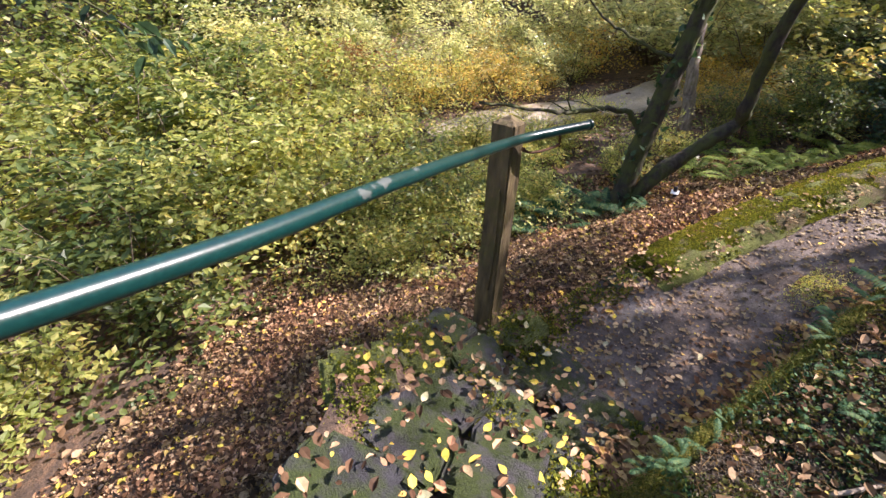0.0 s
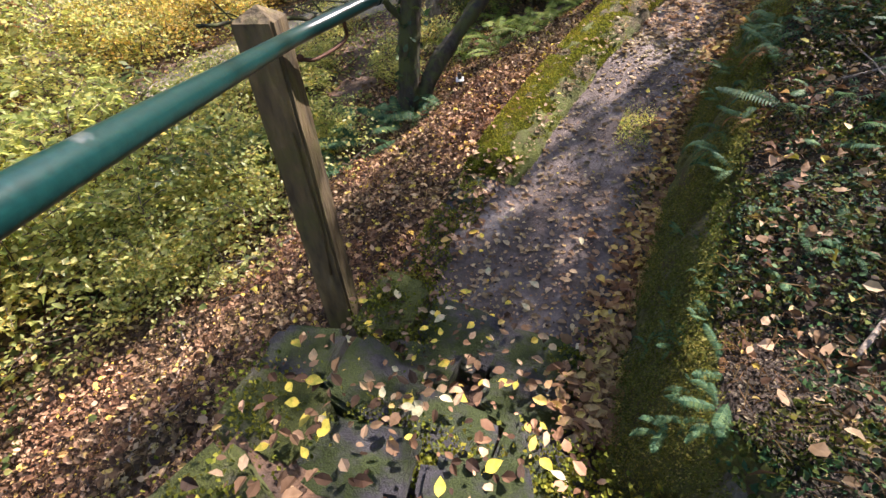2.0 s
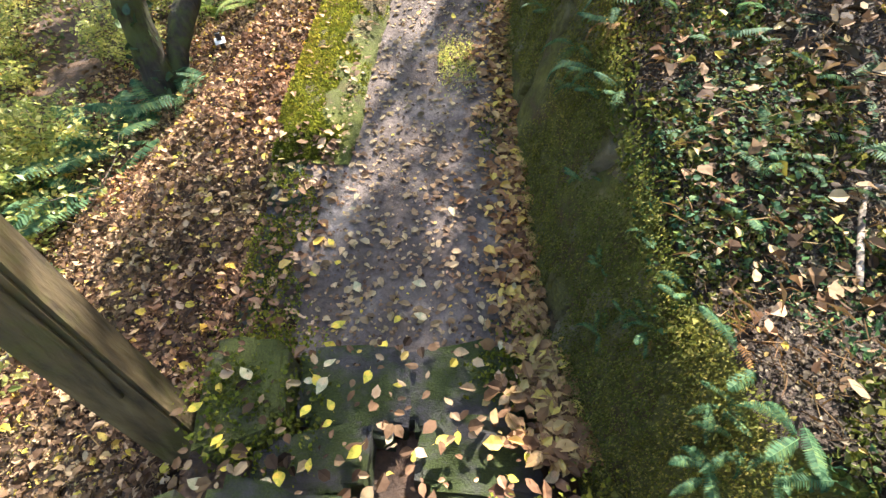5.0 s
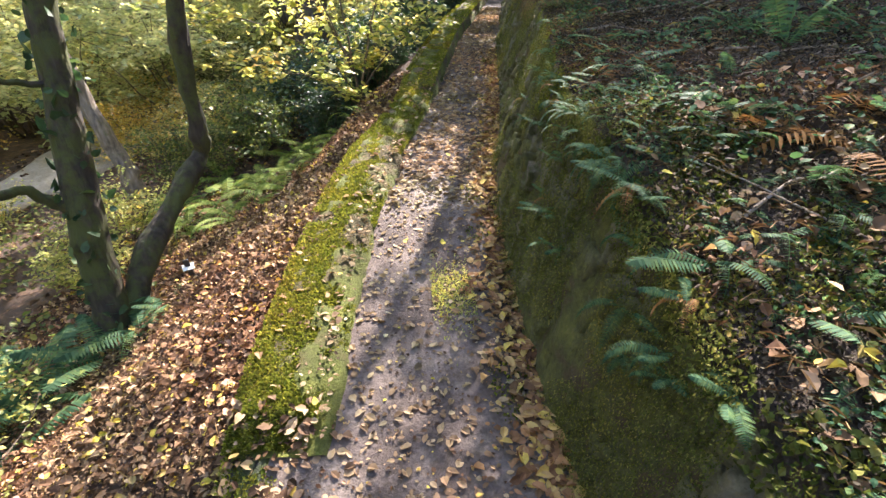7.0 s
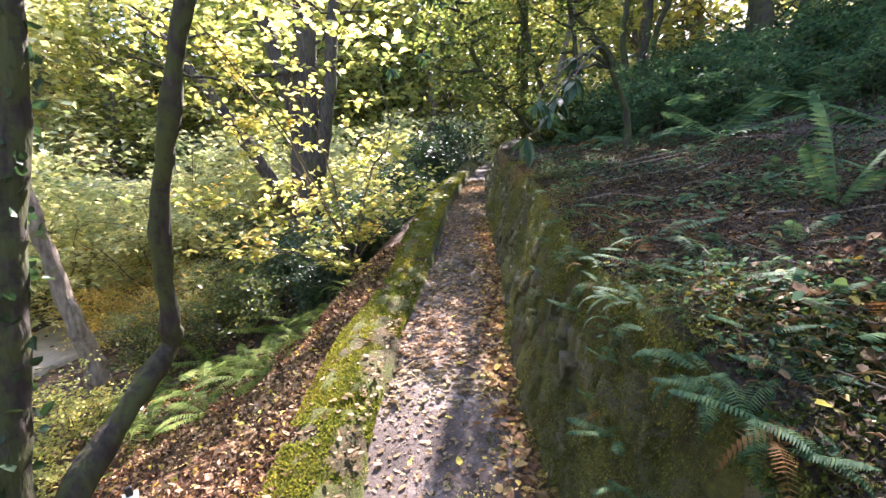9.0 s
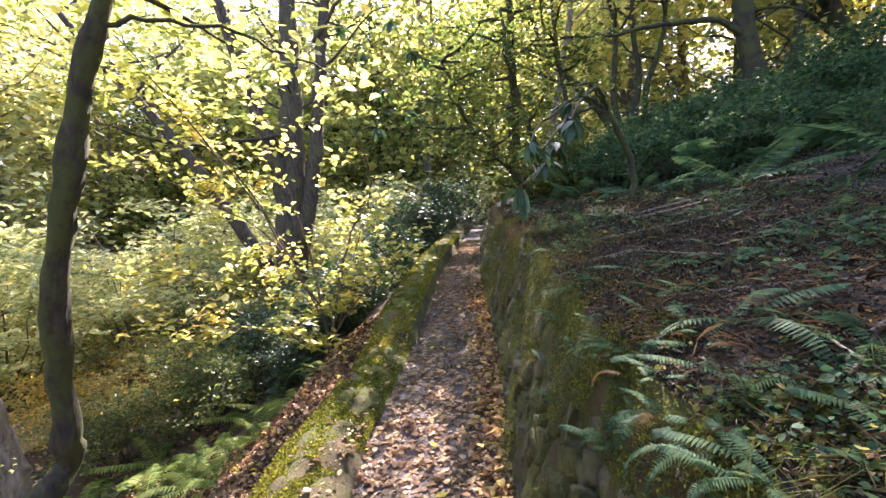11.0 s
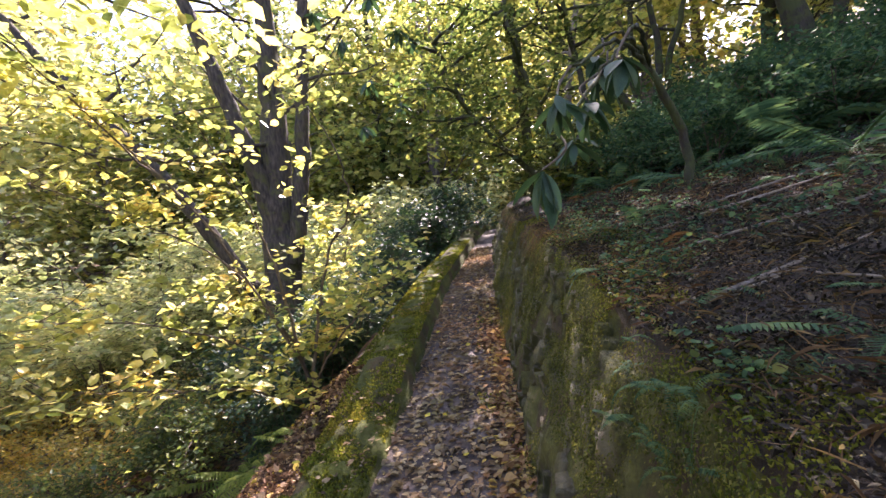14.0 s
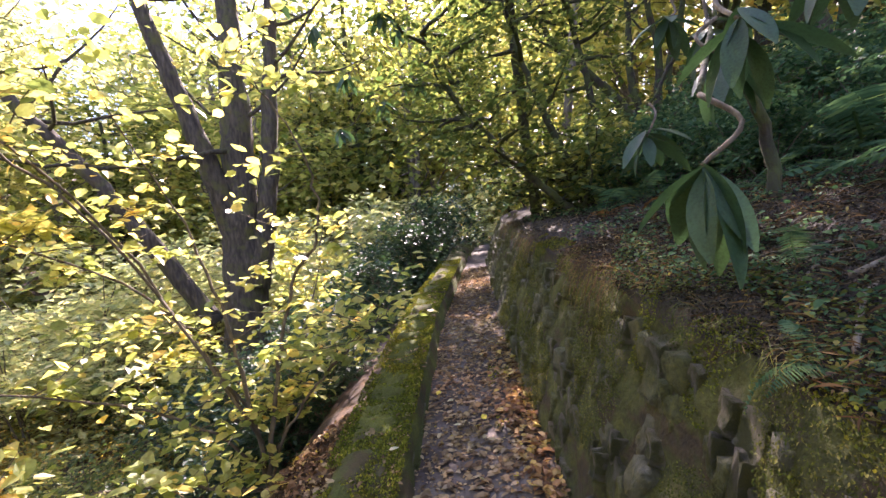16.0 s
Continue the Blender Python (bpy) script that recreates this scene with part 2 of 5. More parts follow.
# ---- shapes ----
def mesh_of(name, verts, faces, material, smooth=True):
    me = bpy.data.meshes.new(name)
    verts, faces = np.asarray(verts, float), np.asarray(faces, int)
    me.vertices.add(len(verts))
    me.vertices.foreach_set("co", verts.ravel())
    me.loops.add(faces.size)
    me.loops.foreach_set("vertex_index", faces.ravel())
    me.polygons.add(len(faces))
    me.polygons.foreach_set("loop_start", np.arange(0, faces.size, faces.shape[1]))
    me.polygons.foreach_set("use_smooth", np.full(len(faces), smooth))
    me.update(calc_edges=True)
    me.materials.append(material)
    return me


def bm_mesh(name, bm, material):
    me = bpy.data.meshes.new(name)
    bm.to_mesh(me)
    bm.free()
    me.materials.append(material)
    return me


def part(name, me, parent, label="", m=None):
    ob = new(name, me)
    ob.parent = parent
    if m is not None:
        ob.matrix_basis = m
    return tagged(ob, label)


def thing(name, place, label, category, group="", me=None, kind=""):
    ob = new(name, me)
    ob.matrix_basis = place if isinstance(place, Matrix) else Matrix.Translation(place)
    return tagged(ob, label, category, group, kind)


def tube(points, radii, seg=8, wobble=0.0):
    """A tapered, closed tube along a line: vertices and quads."""
    pts, radii = np.asarray(points, float), np.asarray(radii, float)
    tang = np.gradient(pts, axis=0)
    tang /= np.linalg.norm(tang, axis=1)[:, None] + 1e-9
    ref = np.where(np.abs(tang[:, 2:3]) > 0.9, np.array([[1.0, 0, 0]]), np.array([[0, 0, 1.0]]))
    ref = np.repeat(ref[:1], len(pts), 0)
    a = np.cross(tang, ref)
    a /= np.linalg.norm(a, axis=1)[:, None] + 1e-9
    b = np.cross(tang, a)
    ang = np.linspace(0, 2 * np.pi, seg, endpoint=False)
    rr = radii[:, None] * (1 + wobble * rng.normal(size=(len(pts), seg)))
    ring = pts[:, None] + rr[:, :, None] * (np.cos(ang)[None, :, None] * a[:, None] + np.sin(ang)[None, :, None] * b[:, None])
    v = ring.reshape(-1, 3)
    i = np.arange(len(pts) - 1)[:, None] * seg
    j = np.arange(seg)[None]
    k = (j + 1) % seg
    f = np.stack([i + j, i + k, i + seg + k, i + seg + j], -1).reshape(-1, 4)
    n = len(v)
    v = np.vstack([v, pts[:1], pts[-1:]])
    jj, kk = np.arange(seg), (np.arange(seg) + 1) % seg
    cap0 = np.stack([kk, jj, np.full(seg, n), np.full(seg, n)], -1)
    last = n - seg
    cap1 = np.stack([last + jj, last + kk, np.full(seg, n + 1), np.full(seg, n + 1)], -1)
    return v, f, cap0[:, :3], cap1[:, :3]


def tubes_mesh(name, lines, material, seg=7, wobble=0.03):
    """Several tubes in one mesh. lines: (points, radii)."""
    vs, fs, n = [], [], 0
    for pts, radii in lines:
        v, f, c0, c1 = tube(pts, radii, seg, wobble)
        tri = np.vstack([f[:, [0, 1, 2]], f[:, [0, 2, 3]], c0, c1])
        vs.append(v)
        fs.append(tri + n)
        n += len(v)
    return mesh_of(name, np.vstack(vs), np.vstack(fs), material)


def smooth_line(points, steps=6, jitter=0.0):
    """A line through the points, rounded."""
    p = np.asarray(points, float)
    ext = np.vstack([2 * p[0] - p[1], p, 2 * p[-1] - p[-2]])
    out = []
    for i in range(1, len(ext) - 2):
        a, b, c, d = ext[i - 1], ext[i], ext[i + 1], ext[i + 2]
        for t in np.linspace(0, 1, steps, endpoint=False):
            out.append(0.5 * (2 * b + (c - a) * t + (2 * a - 5 * b + 4 * c - d) * t * t + (3 * b - a - 3 * c + d) * t ** 3))
    out.append(p[-1])
    out = np.array(out)
    if jitter:
        out[1:-1] += rng.normal(size=out[1:-1].shape) * jitter
    return out


def leaf_blades(at, size, normal_bias=0.7, width=0.3, fold=0.1, droop=0.15, full=False, axis=None, tilt=1.0):
    """Vertices and triangles of many leaves, each pointed at both ends and folded along its rib."""
    at = np.asarray(at, float)
    n = len(at)
    size = np.broadcast_to(size, n).astype(float)
    nor = rng.normal(size=(n, 3)) * tilt
    nor[:, 2] = np.abs(nor[:, 2]) + normal_bias * 2
    nor /= np.linalg.norm(nor, axis=1)[:, None]
    ax = rng.normal(size=(n, 3)) if axis is None else np.asarray(axis, float) + rng.normal(size=(n, 3)) * 0.25
    ax -= nor * (ax * nor).sum(1)[:, None]
    ax /= np.linalg.norm(ax, axis=1)[:, None] + 1e-9
    side = np.cross(nor, ax)
    s, w = size[:, None], size[:, None] * width * rng.uniform(0.75, 1.25, (n, 1))
    f = size[:, None] * fold * rng.uniform(-0.3, 1.6, (n, 1))
    d = size[:, None] * droop * rng.uniform(-0.6, 1.5, (n, 1))
    if not full:
        v = np.stack([at, at + ax * s * 0.45 + side * w + nor * f, at + ax * s - nor * d, at + ax * s * 0.45 - side * w + nor * f], 1)
        tri = np.array([[0, 2, 1], [0, 3, 2]])
    else:
        v = np.stack([at, at + ax * s * 0.22 + side * w * 0.8 + nor * f * 0.7, at + ax * s * 0.6 + side * w * 0.85 + nor * f,
                      at + ax * s - nor * d, at + ax * s * 0.6 - side * w * 0.85 + nor * f, at + ax * s * 0.22 - side * w * 0.8 + nor * f * 0.7,
                      at + ax * s * 0.45 - nor * d * 0.2], 1)
        tri = np.array([[0, 6, 1], [1, 6, 2], [2, 6, 3], [3, 6, 4], [4, 6, 5], [5, 6, 0]])
    faces = (tri[None] + (np.arange(n) * v.shape[1])[:, None, None]).reshape(-1, 3)
    return v.reshape(-1, 3), faces


def leaves_mesh(name, at, size, material, **kw):
    v, f = leaf_blades(at, size, **kw)
    return mesh_of(name, v, f, material, False)


def step(a, b, x):
    t = np.clip((np.asarray(x, float) - a) / (b - a), 0, 1)
    return t * t * (3 - 2 * t)


# ---- the plan: path, kerb, wall and slopes, as lines over y ----
def foot_x(y):
    """The wall's foot on the uphill side."""
    return np.interp(y, [-6, -3, -1.2, -0.6, -0.3, 0, 1.6, 2.3, 2.9, 3.6, 4.6, 6.3, 9, 10, 13, 20, 60], [6, 2.9, 1.35, 0.72, 0.48, 0.44, 0.44, 0.5, 0.6, 0.78, 0.95, 1.28, 1.9, 2.2, 3.3, 6.2, 26])


def edge_x(y):
    """The kerb's outer edge on the downhill side."""
    return np.interp(y, [-6, -3, -2, -1.2, -0.9, -0.45, 0, 0.3, 1.3, 1.9, 2.5, 3, 3.4, 3.95, 4.65, 5.6, 7, 9.5, 10.3, 13, 20, 60], [4.4, 1.5, 0.6, 0.0, -0.4, -0.55, -0.6, -0.55, -0.53, -0.48, -0.4, -0.3, -0.15, 0, 0.13, 0.34, 0.68, 1.45, 1.65, 2.6, 5.5, 25])


def inner_x(y):
    """Where the kerb ends and the trodden earth begins."""
    return np.interp(y, [-6, 0.3, 1, 1.85, 2.85, 3.5, 4.4, 5.6, 6.4, 10, 13, 20], [4.7, -0.3, -0.27, -0.2, -0.04, 0.14, 0.36, 0.62, 0.8, 1.85, 2.9, 5.8])


def path_z(y):
    y = np.asarray(y, float)
    return np.where(y > 0.2, 0.02 + 0.16 * (np.minimum(y, 11) - 0.2) + 0.05 * np.maximum(y - 11, 0), 0.02)


def step_z(y):
    """The flight of rough steps below the start of the walk."""
    return np.interp(y, [-6, -3, -2, -1.2, -0.62, -0.6, -0.27, -0.24, 0.17, 0.21], [2.6, 1.5, 1.0, 0.58, 0.4, 0.36, 0.24, 0.1, 0.06, 0.0])


def walk_z(y):
    return path_z(y) + np.where(np.asarray(y) < 0.21, step_z(y), 0)


def top_z(y):
    """The wall's upper edge."""
    return np.interp(y, [-6, -3, -1.2, -0.5, 0, 0.5, 0.9, 1.4, 2, 3.25, 4.64, 11, 60], [2.8, 1.9, 1.0, 0.8, 0.66, 0.78, 0.9, 1.04, 1.12, 1.26, 1.46, 2.35, 4.5]) - 0.02


def lean_x(y):
    """How far the wall leans back from foot to top."""
    return np.interp(y, [-1, 0.9, 1.5, 2, 2.7, 3.4], [0.13, 0.14, 0.2, 0.22, 0.32, 0.33])


def ground_z(x, y):
    x, y = np.asarray(x, float), np.asarray(y, float)
    xo, xf = edge_x(y), foot_x(y)
    base = 0.02 + 0.16 * (np.clip(y, -4, 11) - 0.2)
    base = np.where(y < -0.3, base + 0.35 * (-0.3 - np.maximum(y, -6)), base)
    d = xo - x
    low = -1.05 + 0.05 * np.clip(y, -10, 12) - np.interp(d, [6, 12, 20, 30, 60, 120], [0, 0.7, 0.2, -3.5, -16, -40])
    left = low + (base - 0.1 - low) * np.interp(d, [0, 0.35, 0.6, 1.17, 1.5, 2.2, 3.4], [1, 0.92, 0.82, 0.42, 0.29, 0.1, 0])
    r = x - (xf + lean_x(y))
    right = top_z(y) + np.interp(r, [0, 0.15, 0.5, 1, 2, 4, 8, 20, 60, 120], [-0.02, 0.02, 0.07, 0.14, 0.3, 0.75, 1.9, 7, 26, 55])
    z = np.where(d > 0, left, np.where(r > 0, right, walk_z(y) - np.where(y < 0.2, 0.15, 0.06)))
    far = step(14, 40, y) * np.maximum(y - 14, 0) * 0.12
    return z + far


def rough_z(x, y, amount, scale):
    """Small relief."""
    return amount * np.array([noise.noise((a * scale, b * scale, 3.1)) for a, b in zip(np.ravel(x), np.ravel(y))]).reshape(np.shape(x))


def litter_z(x, y):
    return float(ground_z(x, y)) + 0.03 * noise.noise((x * 2.2, y * 2.2, 3.1))


# ---- ground ----
def build_ground():
    left = -np.concatenate([np.geomspace(0.02, 120, 90)[::-1]])
    mid = np.linspace(0.001, 0.999, 14)
    right = np.geomspace(0.003, 120, 80)
    ys = np.concatenate([-np.geomspace(0.3, 60, 45)[::-1] - 0.4, np.arange(-0.7, 12, 0.07), 12 + np.geomspace(0.1, 100, 45)])
    rows = []
    for y in ys:
        xo, xf = float(edge_x(y)), float(foot_x(y))
        xt = xf + float(lean_x(y))
        xs = np.concatenate([xo + left, xo + (xt - xo) * mid, xt + right])
        z = ground_z(xs, np.full(len(xs), y))
        z = z + rough_z(xs, np.full(len(xs), y), 0.03, 2.2)
        rows.append(np.stack([xs, np.full(len(xs), y), z], 1))
    v = np.array(rows)
    h, w = v.shape[:2]
    i, j = np.meshgrid(np.arange(h - 1), np.arange(w - 1), indexing="ij")
    f = np.stack([i * w + j, i * w + j + 1, (i + 1) * w + j + 1, (i + 1) * w + j], -1).reshape(-1, 4)
    ob = new("ground", mesh_of("ground", v.reshape(-1, 3), f, LITTER))
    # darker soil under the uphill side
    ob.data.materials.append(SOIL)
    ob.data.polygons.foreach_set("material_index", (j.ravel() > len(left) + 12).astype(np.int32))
    return tagged(ob, "wooded slope of brown leaf mould and dark soil", "ground", kind="structure")


build_ground()


def strip(name, x0, x1, zf, ys, cols, material, amount, label, category, thick=0.05):
    """A sheet laid between two lines, with small relief and turned-down edges."""
    rows = []
    for y in ys:
        a, b = float(x0(y)), float(x1(y))
        xs = np.linspace(a, b, cols)
        z = zf(y) + rough_z(xs, np.full(cols, y), amount, 3.0) + rough_z(xs, np.full(cols, y), amount * 0.5, 14.0)
        row = np.stack([xs, np.full(cols, y), z], 1)
        rows.append(np.vstack([row[:1] - [0, 0, thick], row, row[-1:] - [0, 0, thick]]))
    v = np.array(rows)
    h, w = v.shape[:2]
    i, j = np.meshgrid(np.arange(h - 1), np.arange(w - 1), indexing="ij")
    f = np.stack([i * w + j, i * w + j + 1, (i + 1) * w + j + 1, (i + 1) * w + j], -1).reshape(-1, 4)
    return tagged(new(name, mesh_of(name, v.reshape(-1, 3), f, material)), label, category, kind="structure")


strip("path", lambda y: edge_x(y) + 0.1, lambda y: foot_x(y) + 0.05, lambda y: path_z(y) + 0.0, np.concatenate([np.arange(0.2, 12, 0.05), np.arange(12, 22, 0.4)]), 22, EARTH, 0.014,
      "narrow trodden earth footpath strewn with leaves", "path", 0.06)
strip("road", lambda y: -5.9 + 0.06 * y + 0.2 * math.sin(y * 1.3), lambda y: -4.8 + 0.06 * y + 0.2 * math.sin(y * 0.9 + 1), lambda y: float(ground_z(-5.2, y)) + 0.05, np.arange(2.2, 13, 0.3), 10, SAND, 0.02, "pale sunlit gravel track below the slope", "road", 0.2)


# ---- stones ----
def rock_mesh(name, sx, sy, sz, material, seed, round_off=0.25, cut=0.12, cuts=2, smooth=True):
    """A rough stone: a box with rounded, uneven faces."""
    r = random.Random(seed)
    bm = bmesh.new()
    bmesh.ops.create_cube(bm, size=1)
    bmesh.ops.subdivide_edges(bm, edges=bm.edges[:], cuts=cuts, use_grid_fill=True)
    for v in bm.verts:
        c = Vector(v.co)
        q = c.normalized() * 0.62
        c = c.lerp(q, round_off)
        c += noise.noise_vector(c * 2.1 + Vector((seed * 1.7, seed * 0.3, 0))) * cut
        c += noise.noise_vector(c * 6.0 + Vector((0, seed * 2.3, 0))) * cut * 0.35
        v.co = Vector((c.x * sx, c.y * sy, c.z * sz))
    for f in bm.faces:
        f.smooth = smooth
    return bm_mesh(name, bm, material)


def slab_mesh(name, material, seed):
    """A split slab: a flat, slightly worn tread on rough sides, with uneven corners."""
    r = random.Random(seed)
    bm = bmesh.new()
    bmesh.ops.create_cube(bm, size=1)
    shift = {}
    for v in bm.verts:
        key = (v.co.x > 0, v.co.y > 0)
        if key not in shift:
            shift[key] = Vector((r.uniform(-0.13, 0.05) * (1 if key[0] else -1), r.uniform(-0.13, 0.05) * (1 if key[1] else -1), r.uniform(-0.04, 0.04)))
        v.co += shift[key]
    bmesh.ops.bevel(bm, geom=[e for e in bm.edges if abs(e.verts[0].co.z - e.verts[1].co.z) > 0.5], offset=0.11, segments=2, affect="EDGES")
    bmesh.ops.bevel(bm, geom=[e for e in bm.edges if e.verts[0].co.z > 0.4 and e.verts[1].co.z > 0.4], offset=0.045, segments=2, affect="EDGES")
    bmesh.ops.triangulate(bm, faces=[f for f in bm.faces if len(f.verts) > 4])
    bmesh.ops.subdivide_edges(bm, edges=[e for e in bm.edges if e.calc_length() > 0.22], cuts=2, use_grid_fill=True)
    for v in bm.verts:
        c = Vector(v.co)
        d = noise.noise_vector(c * 3.4 + Vector((seed * 1.7, seed * 0.3, 0))) * 0.05 + noise.noise_vector(c * 9.0 + Vector((0, seed * 2.3, 0))) * 0.025
        v.co += Vector((d.x, d.y, d.z * 0.8))
    return bm_mesh(name, bm, material)


def build_steps():
    st = tagged(new("stone_steps"), "rough dark stone steps with moss and fallen leaves", "steps", kind="structure")
    shapes = [slab_mesh("stone", STEP_STONE, 20 + k) for k in range(7)]
    mossy = [slab_mesh("stone", MOSS_STONE, 40 + k) for k in range(3)]
    rows = [
        # x, y, top z, size x, y, z, turn, kind
        (-0.42, 0.06, 0.13, 0.26, 0.3, 0.2, 10, 1), (-0.13, 0.06, 0.085, 0.34, 0.28, 0.16, -4, 0), (0.17, 0.08, 0.075, 0.32, 0.27, 0.16, 5, 0),
        (0.37, 0.1, 0.08, 0.16, 0.22, 0.16, 0, 1), (-0.2, -0.13, 0.12, 0.28, 0.16, 0.16, 8, 0), (0.2, -0.12, 0.1, 0.34, 0.2, 0.14, -6, 0),
        (-0.5, -0.36, 0.29, 0.24, 0.22, 0.24, 12, 0), (-0.25, -0.36, 0.29, 0.26, 0.24, 0.22, -8, 0), (0.03, -0.35, 0.26, 0.3, 0.2, 0.2, 5, 0),
        (0.3, -0.36, 0.27, 0.26, 0.2, 0.2, -5, 0), (-0.42, -0.58, 0.33, 0.3, 0.24, 0.24, 0, 1), (-0.13, -0.58, 0.33, 0.3, 0.22, 0.24, 12, 0), (0.2, -0.52, 0.36, 0.3, 0.2, 0.24, 28, 0),
        (-0.3, -0.86, 0.42, 0.34, 0.3, 0.24, -15, 1), (0.02, -0.8, 0.45, 0.32, 0.26, 0.24, 18, 0), (0.32, -0.68, 0.47, 0.34, 0.24, 0.24, 32, 0), (0.55, -0.52, 0.47, 0.22, 0.22, 0.24, 40, 1),
        (0.12, -1.1, 0.55, 0.36, 0.3, 0.26, 25, 0), (0.45, -0.98, 0.58, 0.36, 0.28, 0.26, 40, 0), (0.72, -0.8, 0.58, 0.3, 0.26, 0.26, 45, 1), (0.4, -1.35, 0.66, 0.36, 0.32, 0.26, 40, 0),
        (0.72, -1.2, 0.68, 0.36, 0.32, 0.26, 42, 0), (1.0, -1.05, 0.7, 0.3, 0.3, 0.26, 42, 1), (0.75, -1.6, 0.8, 0.4, 0.34, 0.3, 45, 0), (1.1, -1.4, 0.82, 0.4, 0.34, 0.3, 45, 0),
        (1.0, -1.9, 0.96, 0.42, 0.34, 0.34, 45, 0), (1.35, -1.65, 0.97, 0.42, 0.34, 0.34, 45, 0),
    ]
    for k, (x, y, z, sx, sy, sz, turn, kind) in enumerate(rows):
        m = (mossy[k % 3] if kind else shapes[k % 7])
        part("stone", m, st, "", pose(x, y, z - sz * 0.48, rng.normal() * 2.5, rng.normal() * 2.5, turn + 180 * (k % 2)) @ Matrix.Diagonal((sx * 1.06, sy * 1.06, sz, 1)))
    # earth and leaf mould packed between the stones
    rows = []
    for y in np.arange(-2.1, 0.26, 0.05):
        xs = np.linspace(float(edge_x(y)) + 0.02, float(foot_x(y)) + 0.06, 20)
        rows.append(np.stack([xs, np.full(20, y), step_z(y) - 0.075 + rough_z(xs, np.full(20, y), 0.03, 5)], 1))
    v = np.array(rows)
    h, w = v.shape[:2]
    i, j = np.meshgrid(np.arange(h - 1), np.arange(w - 1), indexing="ij")
    f = np.stack([i * w + j, i * w + j + 1, (i + 1) * w + j + 1, (i + 1) * w + j], -1).reshape(-1, 4)
    part("joint_earth", mesh_of("joint_earth", v.reshape(-1, 3), f, LITTER), st, "dark leaf mould between the stones")


def kerb_height(y):
    return float(np.interp(y, [0.3, 0.9, 1.1, 3, 4.2, 4.4, 8], [-0.045, -0.04, 0.045, 0.06, 0.075, 0.12, 0.13]))


def build_kerb():
    kerb = tagged(new("kerb"), "low kerb of moss-covered stones along the drop", "kerb", kind="structure")
    mossy = [rock_mesh("kerb_stone", 1, 1, 1, MOSS_STONE, 60 + k, 0.07, 0.09) for k in range(5)]
    grey = [rock_mesh("kerb_stone", 1, 1, 1, STEP_STONE, 80 + k, 0.03, 0.1, 4) for k in range(3)]
    y, k = 0.28, 0
    while y < 15:
        ln = rng.uniform(0.32, 0.52) if y > 1 else rng.uniform(0.22, 0.32)
        c = y + ln / 2
        a, b = float(edge_x(c)), float(inner_x(c))
        if y < 1:
            b = a + 0.16
        turn = -math.degrees(math.atan2(float(edge_x(c + 0.2) - edge_x(c - 0.2)), 0.4))
        h = kerb_height(c)
        z = float(path_z(c)) + h - (0.0 if y < 1 else 0.11)
        me = grey[k % 3] if y < 1.0 else mossy[k % 5]
        part("kerb_stone", me, kerb, "", pose((a + b) / 2, c, z - 0.145, math.degrees(math.atan(0.16)) if c < 11 else 3, 0, turn + 180 * (k % 2) * 0) @ Matrix.Diagonal(((b - a) * 1.12, ln * 1.16, 0.32, 1)))
        y += ln
        k += 1
    # one uneven bed of moss over the stones, thinning out towards the path
    ys, cols = np.arange(0.98, 13, 0.035), 16
    rows = []
    for y in ys:
        a, b = float(edge_x(y)) - 0.015, float(inner_x(y)) + 0.05 * noise.noise((y * 2.0, 4.0, 0)) + 0.03
        h = kerb_height(y) * float(step(0.9, 1.25, y))
        u = np.linspace(0, 1, cols)
        xs = a + (b - a) * u
        prof = h * np.interp(u, [0, 0.06, 0.2, 0.55, 0.8, 1], [0.2, 0.85, 1.12, 1.0, 0.5, 0.0]) if y < 4.2 else h * np.interp(u, [0, 0.06, 0.2, 0.7, 0.92, 1], [0.1, 0.8, 1.1, 1.05, 0.75, -0.05])
        joint = 0.018 * max(0.0, 1 - abs(((y * 2.3 + 0.4 * noise.noise((y, 0, 0))) % 1) - 0.5) / 0.12)
        z = float(path_z(y)) + 0.012 + prof + rough_z(xs, np.full(cols, y), 0.016, 7) + rough_z(xs, np.full(cols, y), 0.012, 22) - joint * (u < 0.75)
        z[0] -= 0.07
        z[-1] -= 0.03
        rows.append(np.stack([xs, np.full(cols, y), z], 1))
    v = np.array(rows)
    h, w = v.shape[:2]
    i, j = np.meshgrid(np.arange(h - 1), np.arange(w - 1), indexing="ij")
    f = np.stack([i * w + j, i * w + j + 1, (i + 1) * w + j + 1, (i + 1) * w + j], -1).reshape(-1, 4)
    part("moss_bed", mesh_of("moss_bed", v.reshape(-1, 3), f, MOSS_BED), kerb, "yellow-green and brown moss bed")


